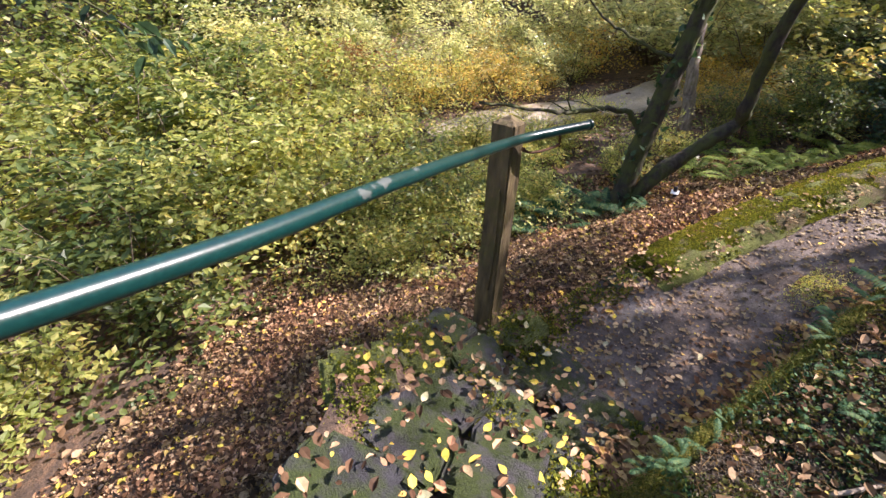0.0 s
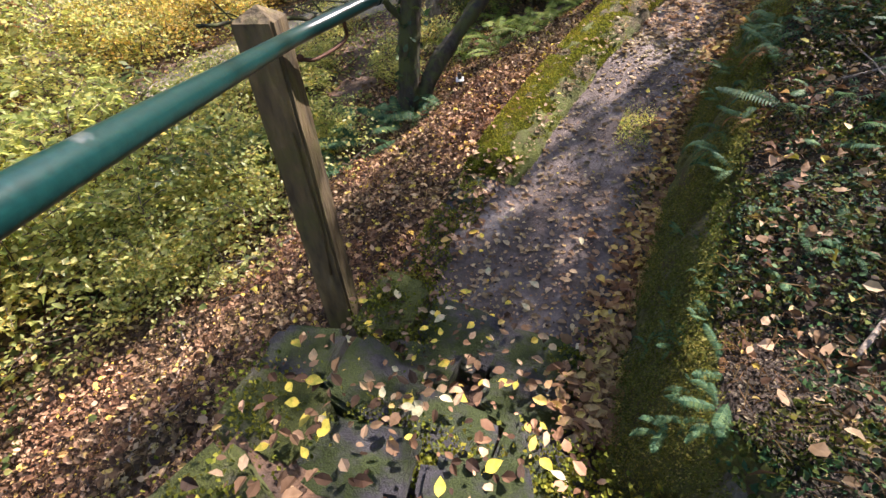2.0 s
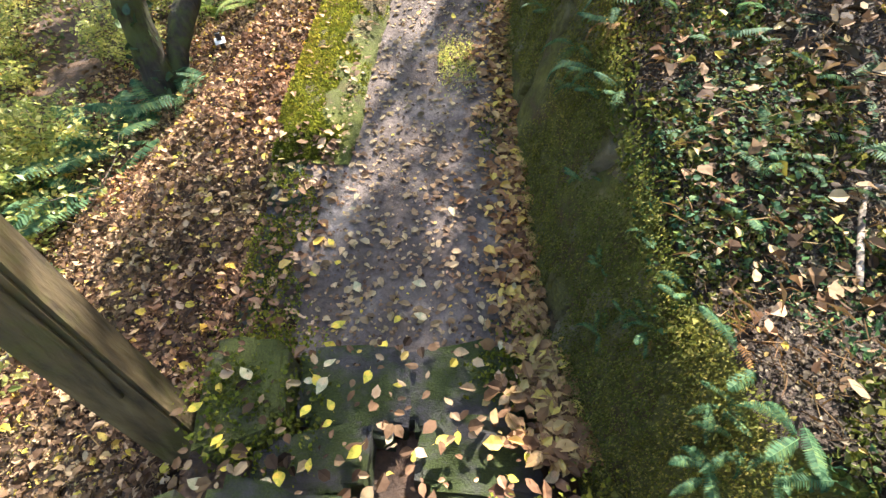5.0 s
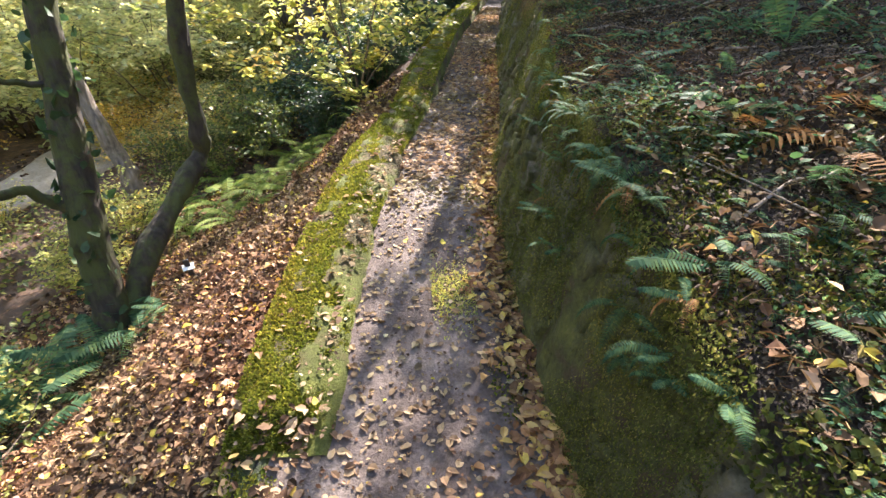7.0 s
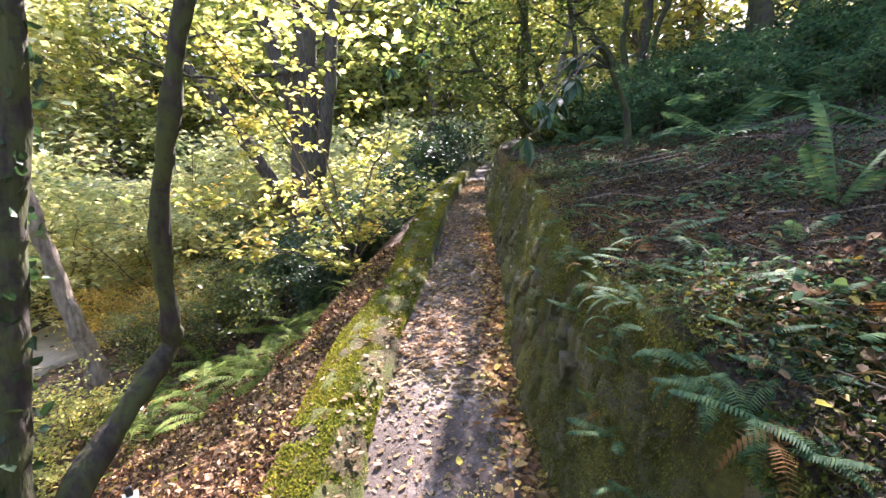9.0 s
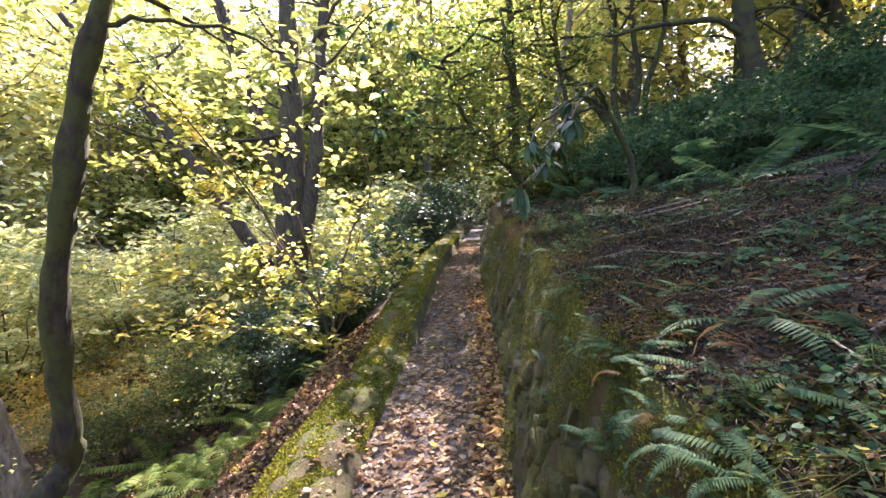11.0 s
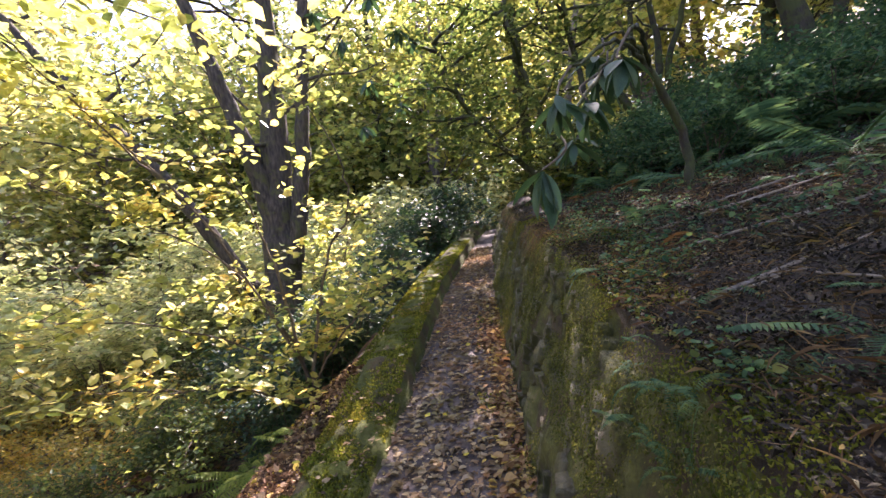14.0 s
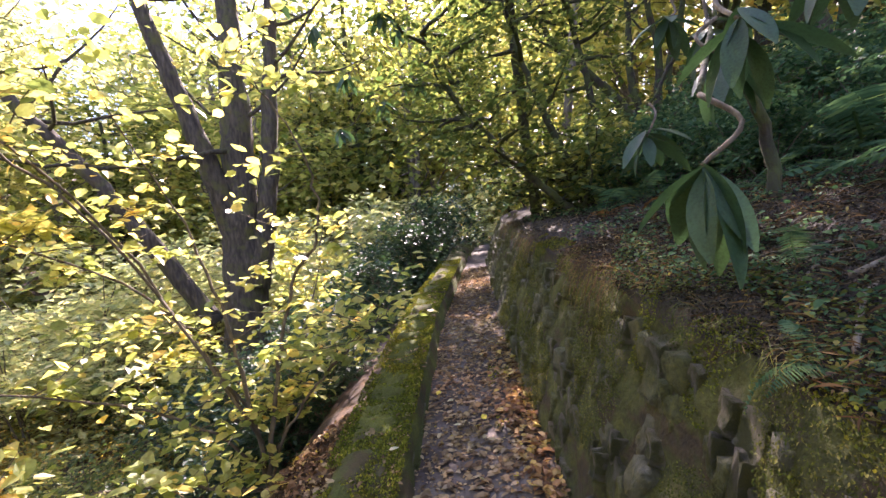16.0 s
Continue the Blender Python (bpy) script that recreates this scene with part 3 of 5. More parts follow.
def build_wall():
    """The dry-stone wall that holds the bank."""
    ys = np.concatenate([np.arange(-2.5, 9, 0.04), np.arange(9, 22, 0.4)])
    u = np.linspace(0, 1, 18)
    rows = []
    for y in ys:
        xf, zt, zb, ln = float(foot_x(y)), float(top_z(y)), float(walk_z(y)) - 0.08, float(lean_x(y))
        z = zb + (zt - 0.025 - zb) * u
        x = xf + 0.01 + ln * u ** 1.15
        bulge = np.array([0.05 * noise.noise((y * 3.1, c * 3.6, 1.0)) + 0.028 * noise.noise((y * 9, c * 11, 2.0)) + 0.012 * noise.noise((y * 30, c * 30, 4.0)) for c in z])
        x = x - bulge * np.interp(u, [0, 0.1, 0.9, 1], [0.4, 1, 1, 0.5])
        back = [(x[-1] + 0.03, y, zt - 0.05), (x[-1] + 0.08, y, zt - 0.14), (x[-1] + 0.3, y, zb)]
        rows.append([(a, y, c) for a, c in zip(x, z)] + back)
    v = np.array(rows)
    h, w = v.shape[:2]
    i, j = np.meshgrid(np.arange(h - 1), np.arange(w - 1), indexing="ij")
    f = np.stack([i * w + j, (i + 1) * w + j, (i + 1) * w + j + 1, i * w + j + 1], -1).reshape(-1, 4)
    wall = tagged(new("wall_right", mesh_of("wall_core", v.reshape(-1, 3), f, WALL_BED)), "dry-stone retaining wall grown over with moss", "wall", kind="structure")
    shapes = [rock_mesh("stone", 1, 1, 1, WALL_STONE, 100 + k, 0.03, 0.15, 2, False) for k in range(9)]
    rest, count = [], 0
    z_row = 0.0
    for course in range(13):
        y = -0.9 + rng.uniform(0, 0.15)
        while y < 13:
            ln = rng.uniform(0.035, 0.1)
            c = y + ln / 2
            zb, zt = float(walk_z(c)) - 0.02, float(top_z(c)) - 0.02
            n = max(4, round((zt - zb) / 0.09))
            if course < n - 1 and rng.random() < 0.72:
                hgt = (zt - zb) / n
                z = zb + (course + 0.5) * hgt + rng.normal() * 0.012
                x = float(foot_x(c)) + 0.066 + rng.uniform(-0.01, 0.02) + (float(lean_x(c)) - 0.02) * ((course + 0.5) / n) ** 1.15
                turn = -math.degrees(math.atan2(float(foot_x(c + 0.15) - foot_x(c - 0.15)), 0.3))
                m = pose(x, c, z, rng.normal() * 12 + (9 if c > 0.2 else 0), rng.normal() * 6 + 12, turn + rng.normal() * 8) @ Matrix.Diagonal((0.1 + rng.uniform(-0.02, 0.02), ln * 0.98, hgt * rng.uniform(0.75, 1.35), 1))
                if 1.4 < c < 6.2 and count < 298 and rng.random() < 0.4:
                    part("stone", shapes[int(rng.integers(9))], wall, "", m)
                    count += 1
                else:
                    rest.append((int(rng.integers(9)), m))
            y += ln
    vs, fs, n = [], [], 0
    for k, m in rest:
        me = shapes[k]
        co = np.zeros(len(me.vertices) * 3)
        me.vertices.foreach_get("co", co)
        co = co.reshape(-1, 3)
        mat = np.array(m)
        vs.append(co @ mat[:3, :3].T + mat[:3, 3])
        fs.append(np.array([tuple(p.vertices) for p in me.polygons]) + n)
        n += len(co)
    ob = part("stonework", mesh_of("stonework", np.vstack(vs), np.vstack(fs), WALL_STONE), wall)
    tagged(ob, kind="stuff")


def moss_patch(name, at, size, material, label):
    ob = new(name, leaves_mesh(name, at, size, material, normal_bias=0.05, width=0.35, fold=0.15, axis=np.tile([0, 0, 1.0], (len(at), 1))))
    return tagged(ob, label, "moss", kind="stuff")


# ---- post and handrail ----
def build_post():
    post = thing("wooden_post", pose(-0.66, 0.0, 0.0, -4, -2, 24), "weathered square timber post with a pointed top", "post")
    s, h = 0.058, 1.16
    bm = bmesh.new()
    bmesh.ops.create_cube(bm, size=1)
    for v in bm.verts:
        v.co = Vector((v.co.x * 2 * s, v.co.y * 2 * s, -0.35 + (v.co.z + 0.5) * (h + 0.35)))
    top = [f for f in bm.faces if f.normal.z > 0.9]
    tip = bmesh.ops.poke(bm, faces=top)
    for v in tip["verts"]:
        v.co.z += 0.035
    bmesh.ops.bevel(bm, geom=[e for e in bm.edges if abs(e.verts[0].co.z - e.verts[1].co.z) > 0.5], offset=0.009, segments=2, affect="EDGES")
    bmesh.ops.subdivide_edges(bm, edges=[e for e in bm.edges if e.calc_length() > 0.5], cuts=10)
    for v in bm.verts:
        v.co += noise.noise_vector(v.co * 6) * 0.004
    part("shaft", bm_mesh("shaft", bm, POST_WOOD), post)
    # long drying crack with a raised edge on the face to the path
    v = np.array([(0.02, -s - 0.004, 0.28), (0.032, -s - 0.008, 0.5), (0.03, -s - 0.007, 0.78), (0.024, -s - 0.003, 0.86)])
    part("splinter", tubes_mesh("splinter", [(smooth_line(v, 4), np.full(13, 0.006))], POST_WOOD, 5), post, "pale split strip down the face")


RAIL = [(-0.6, 0.43, 1.134), (-0.61, 0.22, 1.128), (-0.59, 0.02, 1.135), (-0.4, -0.35, 1.21), (-0.12, -0.8, 1.322), (0.17, -1.25, 1.433), (0.5, -1.85, 1.6), (0.9, -2.6, 1.85)]


def build_rail():
    line = smooth_line(RAIL, 8)
    rail = thing("handrail", (0, 0, 0), "dark green painted steel pipe handrail with flaked paint", "handrail")
    part("pipe", tubes_mesh("pipe", [(line, np.full(len(line), 0.021))], PAINT, 20, 0.0), rail)
    d = line[0] - line[2]
    d /= np.linalg.norm(d)
    part("end_cap", tubes_mesh("end_cap", [(np.array([line[0] - d * 0.012, line[0] + d * 0.004]), np.array([0.024, 0.0235]))], PAINT, 20, 0.0), rail, "dull grey-green pipe end")
    c = line[9]
    hook = smooth_line([(-0.64, 0.075, c[2] - 0.07), (-0.62, 0.13, c[2] - 0.085), (c[0] - 0.01, c[1] + 0.07, c[2] - 0.075), (c[0] + 0.005, c[1] + 0.06, c[2] - 0.02)], 5)
    br = part("bracket", tubes_mesh("bracket", [(hook, np.full(len(hook), 0.006))], RUST, 8, 0.0), rail, "rusty bent steel bracket")
    part("bolt", tubes_mesh("bolt", [(np.array([hook[0] + [0, 0.004, 0], hook[0] + [0, 0.014, 0]]), np.array([0.011, 0.01]))], RUST, 6, 0.0), br, "rusty hexagonal bolt head")
    # second post, behind the start of the walk
    p2 = thing("wooden_post", (0.62, -2.0, 0.0), "weathered square timber post carrying the rail", "post")
    bm = bmesh.new()
    bmesh.ops.create_cube(bm, size=1)
    for v in bm.verts:
        v.co = Vector((v.co.x * 0.115, v.co.y * 0.115, 0.6 + (v.co.z + 0.5) * 0.98))
    bmesh.ops.bevel(bm, geom=bm.edges[:], offset=0.008, segments=2, affect="EDGES")
    part("shaft", bm_mesh("shaft", bm, POST_WOOD), p2)


# ---- plants ----
def limb(start, way, length, bend=0.25, steps=6, rise=0.15):
    """A wandering branch line."""
    p, d = np.array(start, float), np.array(way, float)
    d /= np.linalg.norm(d)
    out = [p.copy()]
    for _ in range(steps):
        d = d + rng.normal(size=3) * bend + np.array([0, 0, rise * 0.3])
        d /= np.linalg.norm(d)
        p = p + d * length / steps
        out.append(p.copy())
    return np.array(out)


def clumps(centres, per, spread, flat=0.45):
    c = np.repeat(np.asarray(centres, float), per, 0)
    return c + rng.normal(size=c.shape) * np.array([spread, spread, spread * flat])


def shrub_mesh(height, radius, stems, per, leaf, spread, seed_twigs=5, low=0.15, flat=0.5):
    """Stems and leaf places of a bush about the origin."""
    lines, tips = [], []
    for _ in range(stems):
        ang, lean = rng.uniform(0, 2 * math.pi), rng.uniform(0.15, 0.9)
        way = (math.cos(ang) * lean * radius / height * 1.6, math.sin(ang) * lean * radius / height * 1.6, 1)
        ln = height * rng.uniform(0.7, 1.1)
        st = limb((math.cos(ang) * 0.06, math.sin(ang) * 0.06, -0.1), way, ln, 0.14)
        lines.append((st, np.linspace(0.012 * height ** 0.5, 0.003, len(st))))
        for _ in range(seed_twigs):
            k = rng.integers(1, len(st))
            if st[k][2] < low * height:
                continue
            tw = limb(st[k], (rng.normal(), rng.normal(), 0.25), radius * rng.uniform(0.35, 0.8), 0.2, 4, 0.0)
            lines.append((tw, np.linspace(0.005, 0.0015, len(tw))))
            tips += [tw[2], tw[3], tw[4]]
        tips.append(st[-1])
    return lines, clumps(tips, per, spread, flat)


def make_shrub(name, height, radius, stems, per, leaf, spread, material, label, category="shrub", group="", twigs=5, low=0.15, flat=0.5, bias=0.6, width=0.3, full=False, bark=None):
    lines, at = shrub_mesh(height, radius, stems, per, leaf, spread, twigs, low, flat)
    sh = thing(name, (0, 0, 0), label, category, group)
    part("branchwork", tubes_mesh("branchwork", lines, bark or TWIG, 5, 0.03), sh)
    part("foliage", leaves_mesh("foliage", at, rng.uniform(0.6, 1.3, len(at)) * leaf, material, normal_bias=bias, width=width, full=full), sh)
    return sh


def scatter(ob, places, first=True):
    """Stands a plant at the first place and copies of it at the rest. places: x, y, turn, size."""
    obs = [ob]
    for k, (x, y, turn, s) in enumerate(places):
        m = pose(x, y, litter_z(x, y) - 0.03, 0, 0, turn)
        if k == 0:
            ob.matrix_basis = m @ Matrix.Diagonal((s, s, s, 1))
        else:
            c = copy_thing(ob, m)
            c.scale = (s, s, s)
            obs.append(c)
    return obs


def frond_mesh(length, pairs, droop, width, material, name="frond"):
    """A fern frond: a curved rib with a leaflet on either side at each step."""
    t = np.linspace(0, 1, pairs)
    rib = np.stack([0.05 * length * np.sin(t * 2), length * np.sin(t * 1.25) / 1.1, length * (0.55 * t - droop * t ** 2.2)], 1)
    v, f = [], []
    for side in (-1, 1):
        ln = width * length * np.sin(np.clip(0.25 + t * 2.9, 0, math.pi)) ** 0.8 + 0.006
        for k in range(2, pairs):
            b = rib[k]
            tip = b + np.array([side * ln[k], ln[k] * 0.35, -ln[k] * 0.25 + rng.normal() * 0.004])
            wid = length / pairs * 0.42
            n = len(v)
            v += [b - [0, wid, 0], b + [0, wid, 0.002], (b + tip) / 2 + [0, wid * 0.9, 0.003], tip, (b + tip) / 2 - [0, wid * 0.9, 0]]
            f += [(n, n + 1, n + 2), (n, n + 2, n + 4), (n + 4, n + 2, n + 3)]
    v0, f0, c0, c1 = tube(rib, np.linspace(0.0035, 0.001, pairs), 4)
    n = len(v)
    tri = np.vstack([f0[:, [0, 1, 2]], f0[:, [0, 2, 3]]]) + n
    return mesh_of(name, np.vstack([np.array(v), v0]), np.vstack([np.array(f), tri]), material, False)


FRONDS = [frond_mesh(0.42, 26, d, 0.135, FERN_LEAF) for d in (0.3, 0.6, 0.95)] + [frond_mesh(0.42, 20, 1.0, 0.15, BROWN_FERN)]
SUNLIT_FRONDS = [frond_mesh(0.42, 26, d, 0.14, SUNLIT_FERN) for d in (0.3, 0.6, 0.95)]


def fern(place, count, size, label="green sword fern with arching fronds", aim=None, spread=180, brown=0.0, group="ferns on the bank", fronds=None):
    fe = thing("fern", place, label, "fern", group)
    for k in range(count):
        turn = (aim + rng.uniform(-spread, spread)) if aim is not None else 360 * k / count + rng.uniform(-20, 20)
        s = size * rng.uniform(0.65, 1.2)
        me = FRONDS[3] if rng.random() < brown else (fronds or FRONDS)[int(rng.integers(3))]
        part("frond", me, fe, "", pose(rng.normal() * 0.015, rng.normal() * 0.015, 0, rng.uniform(-15, 12), rng.uniform(-12, 12), turn) @ Matrix.Diagonal((s, s, s, 1)))
    return fe


def build_twin_tree():
    base = np.array([-1.92, 2.7, -0.62])
    tr = thing("twin_trunk_tree", tuple(base), "dark mossy tree with two leaning trunks and ivy", "tree")
    L = smooth_line([(-1.95, 2.68, -0.75), (-1.94, 2.7, -0.3), (-1.93, 2.76, 0.2), (-1.9, 2.84, 0.65), (-1.86, 2.92, 1.2), (-1.78, 2.98, 1.9), (-1.72, 3.0, 3.0), (-1.9, 2.9, 4.4), (-2.1, 2.6, 6.0)], 6, 0.006) - base
    R = smooth_line([(-1.9, 2.7, -0.7), (-1.8, 2.85, -0.28), (-1.64, 3.2, 0.08), (-1.5, 3.5, 0.36), (-1.44, 3.47, 0.58), (-1.38, 3.36, 1.15), (-1.2, 3.23, 1.75), (-1.05, 3.17, 2.25), (-0.92, 3.14, 2.6), (-0.75, 3.1, 3.4), (-0.5, 3.2, 4.6), (-0.6, 3.4, 5.8)], 6, 0.006) - base
    rl = np.interp(np.arange(len(L)), [0, 6, 20, 48], [0.145, 0.105, 0.085, 0.03])
    rr = np.interp(np.arange(len(R)), [0, 8, 20, 40, 66], [0.1, 0.075, 0.06, 0.05, 0.02]) * (1 + 0.12 * np.sin(np.arange(len(R)) * 0.9))
    trunk_one = part("trunk", tubes_mesh("trunk", [(L, rl)], BARK, 14, 0.05), tr, "thick upright trunk patched with moss")
    part("trunk", tubes_mesh("trunk", [(R, rr)], BARK, 14, 0.06), tr, "thin crooked trunk with an elbow")
    b1 = smooth_line([(-1.95, 2.76, 0.22), (-2.05, 2.6, 0.42), (-2.12, 2.3, 0.5), (-2.15, 1.9, 0.52), (-2.12, 1.5, 0.6), (-2.2, 0.9, 0.72)], 6, 0.008) - base
    part("branch", tubes_mesh("branch", [(b1, np.linspace(0.034, 0.01, len(b1)))], BARK, 9, 0.06), tr, "low bowed side branch")
    lines = []
    for k in (12, 18, 26):
        for _ in range(2):
            br = limb(b1[min(k, len(b1) - 1)], (rng.normal() * 0.6 - 0.6, -0.6, rng.uniform(-0.2, 0.4)), rng.uniform(0.3, 0.8), 0.25, 5)
            lines.append((br, np.linspace(0.008, 0.002, len(br))))
    b2 = smooth_line([(-1.9, 2.88, 0.95), (-2.05, 2.6, 1.05), (-2.2, 2.2, 1.25), (-2.4, 1.8, 1.6)], 6, 0.01) - base
    lines.append((b2, np.linspace(0.02, 0.006, len(b2))))
    crown = []
    for trunk, first in ((L, 30), (R, 46)):
        for _ in range(11):
            k = int(rng.integers(first, len(trunk)))
            ang = rng.uniform(0, 2 * math.pi)
            br = limb(trunk[k], (math.cos(ang), math.sin(ang), 0.35), rng.uniform(0.8, 1.9), 0.2, 6)
            lines.append((br, np.linspace(0.018, 0.003, len(br))))
            crown += [br[3], br[4], br[5], br[6]]
    br = smooth_line([(-0.98, 3.15, 2.42), (-0.6, 3.3, 2.5), (-0.2, 3.6, 2.45), (0.1, 4.0, 2.4)], 6, 0.01) - base
    lines.append((br, np.linspace(0.012, 0.003, len(br))))
    part("branchwork", tubes_mesh("branchwork", lines, BARK, 6, 0.05), tr)
    crown += list(br[-12::3])
    at = clumps(crown, 26, 0.2, 0.5)
    part("crown", leaves_mesh("crown", at, rng.uniform(0.05, 0.1, len(at)), YELLOW_LEAF, width=0.36, full=True), tr, "thin yellow-green autumn leaves")
    k = rng.integers(2, 40, 260)
    iv = L[k] + rng.normal(size=(260, 3)) * 0.02
    away = rng.normal(size=(260, 3)) * [1, 1, 0.3]
    away /= np.linalg.norm(away, axis=1)[:, None]
    iv = iv + away * (rl[k] + 0.012)[:, None]
    part("ivy", leaves_mesh("ivy", iv, rng.uniform(0.04, 0.09, 260), DEEP_LEAF, normal_bias=0.0, width=0.45, full=True), trunk_one, "dark ivy climbing the trunk")


def build_tree(name, trunks, crown_from, limbs, reach, per, leaf, spread, bark, leaves, label, group="", extra=(), seg=10, rise=0.5):
    """A tree from trunk lines (points, first and last radius), with limbs and a crown."""
    base = np.array(trunks[0][0][0], float)
    tr = thing(name, tuple(base), label, "tree", group)
    crown, lines = [], []
    for pts, r0, r1 in trunks:
        line = smooth_line(pts, 7, 0.01) - base
        part("trunk", tubes_mesh("trunk", [(line, np.linspace(r0, r1, len(line)))], bark, seg, 0.05), tr)
        for _ in range(limbs):
            k = int(rng.integers(int(len(line) * crown_from), len(line)))
            ang = rng.uniform(0, 2 * math.pi)
            br = limb(line[k], (math.cos(ang), math.sin(ang), rise), reach * rng.uniform(0.5, 1.2), 0.18, 6)
            lines.append((br, np.linspace(min(0.03, r1 * 1.2 + 0.008), 0.003, len(br))))
            crown += [br[3], br[4], br[5], br[6]]
    for pts, r0, r1 in extra:
        line = smooth_line(pts, 6, 0.01) - base
        lines.append((line, np.linspace(r0, r1, len(line))))
        crown += list(line[-6::3])
    part("branchwork", tubes_mesh("branchwork", lines, bark, 6, 0.04), tr)
    at = clumps(crown, per, spread, 0.55)
    part("crown", leaves_mesh("crown", at, rng.uniform(0.6, 1.3, len(at)) * leaf, leaves, width=0.34), tr)
    return tr


def build_sapling():
    b = np.array([-0.46, 5.75, 0.22])
    sp = thing("sapling", tuple(b), "slender sapling with yellow-green leaves beside the kerb", "sapling")
    main = [
        [(-0.46, 5.75, 0.1), (-0.42, 5.72, 0.5), (-0.34, 5.7, 0.9), (-0.27, 5.7, 1.2), (-0.12, 5.68, 1.6), (0.06, 5.6, 1.85), (0.07, 5.5, 2.25), (-0.08, 5.4, 2.6), (-0.3, 5.3, 2.95)],
        [(-0.46, 5.75, 0.1), (-0.5, 5.75, 0.8), (-0.6, 5.72, 1.5), (-0.75, 5.65, 2.1), (-0.95, 5.5, 2.6)],
        [(-0.4, 5.72, 0.55), (-0.15, 5.6, 0.85), (0.1, 5.5, 1.1), (0.32, 5.4, 1.25), (0.42, 5.35, 1.33)],
        [(-0.44, 5.75, 0.4), (-0.8, 5.5, 0.9), (-1.3, 5.2, 1.2), (-1.8, 4.9, 1.35)],
        [(-0.45, 5.75, 0.3), (-0.7, 5.3, 0.6), (-1.0, 4.9, 0.8), (-1.3, 4.5, 0.95)],
        [(-0.46, 5.75, 0.6), (-0.9, 5.7, 1.5), (-1.5, 5.4, 2.0), (-2.2, 5.1, 2.4)],
        [(-0.46, 5.75, 0.6), (-0.9, 5.4, 1.8), (-1.3, 4.9, 2.5), (-1.5, 4.5, 2.9), (-1.45, 4.1, 3.0)],
        [(-0.5, 5.75, 0.8), (-1.2, 5.5, 2.2), (-1.9, 5.1, 2.9), (-2.5, 4.7, 3.2)],
        [(-0.46, 5.75, 0.3), (-0.25, 6.1, 1.0), (-0.1, 6.5, 1.6), (0.0, 6.8, 2.1)],
    ]
    lines, tips = [], []
    for k, pts in enumerate(main):
        ln = smooth_line(pts, 6, 0.008) - b
        part("stem", tubes_mesh("stem", [(ln, np.linspace(0.018 if k < 2 else 0.01, 0.003, len(ln)))], TWIG, 7, 0.05), sp)
        for _ in range(16):
            q = int(rng.integers(len(ln) // 4, len(ln)))
            tw = limb(ln[q], (rng.normal() - 0.3, rng.normal() - 0.2, 0.15), rng.uniform(0.25, 0.7), 0.18, 5, 0)
            lines.append((tw, np.linspace(0.004, 0.0012, len(tw))))
            tips += list(tw[1:])
    tagged(part("branchwork", tubes_mesh("branchwork", lines, TWIG, 5, 0.04), sp), kind="stuff")
    at = clumps(tips, 5, 0.055, 0.6)
    part("foliage", leaves_mesh("foliage", at, rng.uniform(0.045, 0.1, len(at)), YELLOW_LEAF, normal_bias=0.75, width=0.36, full=True), sp)


def whorl(place, count, size, aim, label="hanging whorl of long leathery evergreen leaves", group="rhododendron sprays"):
    """A spray of long leathery leaves on a twig end."""
    base = Vector(place)
    w = thing("rhododendron_spray", tuple(base), label, "shrub spray", group)
    tw = smooth_line([tuple(aim), tuple(np.array(aim) * 0.5 + rng.normal(size=3) * 0.03), (0, 0, 0)], 5)
    part("twig", tubes_mesh("twig", [(tw, np.linspace(0.006, 0.004, len(tw)))], TWIG, 6), w)
    me = LONG_LEAF
    for k in range(count):
        s = size * rng.uniform(0.75, 1.15)
        part("leaf", me, w, "", pose(0, 0, rng.normal() * 0.01, rng.uniform(-75, -15), rng.uniform(-20, 20), 360 * k / count + rng.uniform(-12, 12)) @ Matrix.Diagonal((s, s, s, 1)))


def long_leaf_mesh():
    n = 9
    t = np.linspace(0, 1, n)
    w = 0.16 * np.sin(np.clip(t * math.pi * 0.97 + 0.03, 0, math.pi)) ** 0.75
    mid = np.stack([np.zeros(n), t, -0.18 * t ** 2], 1)
    left, right = mid.copy(), mid.copy()
    left[:, 0] -= w
    right[:, 0] += w
    left[:, 2] += w * 0.3
    right[:, 2] += w * 0.3
    v = np.vstack([left, mid, right])
    f = [(r * n + k, (r + 1) * n + k, (r + 1) * n + k + 1, r * n + k + 1) for r in range(2) for k in range(n - 1)]
    return mesh_of("leaf", v, f, DEEP_LEAF)


LONG_LEAF = long_leaf_mesh()
BROAD_LEAF = LONG_LEAF.copy()
for vert in BROAD_LEAF.vertices:
    vert.co.x *= 2.1
BROAD_LEAF.materials[0] = LIME_LEAF


# ---- build, largest first ----
build_steps()
build_kerb()
build_wall()
build_post()
build_rail()
build_twin_tree()

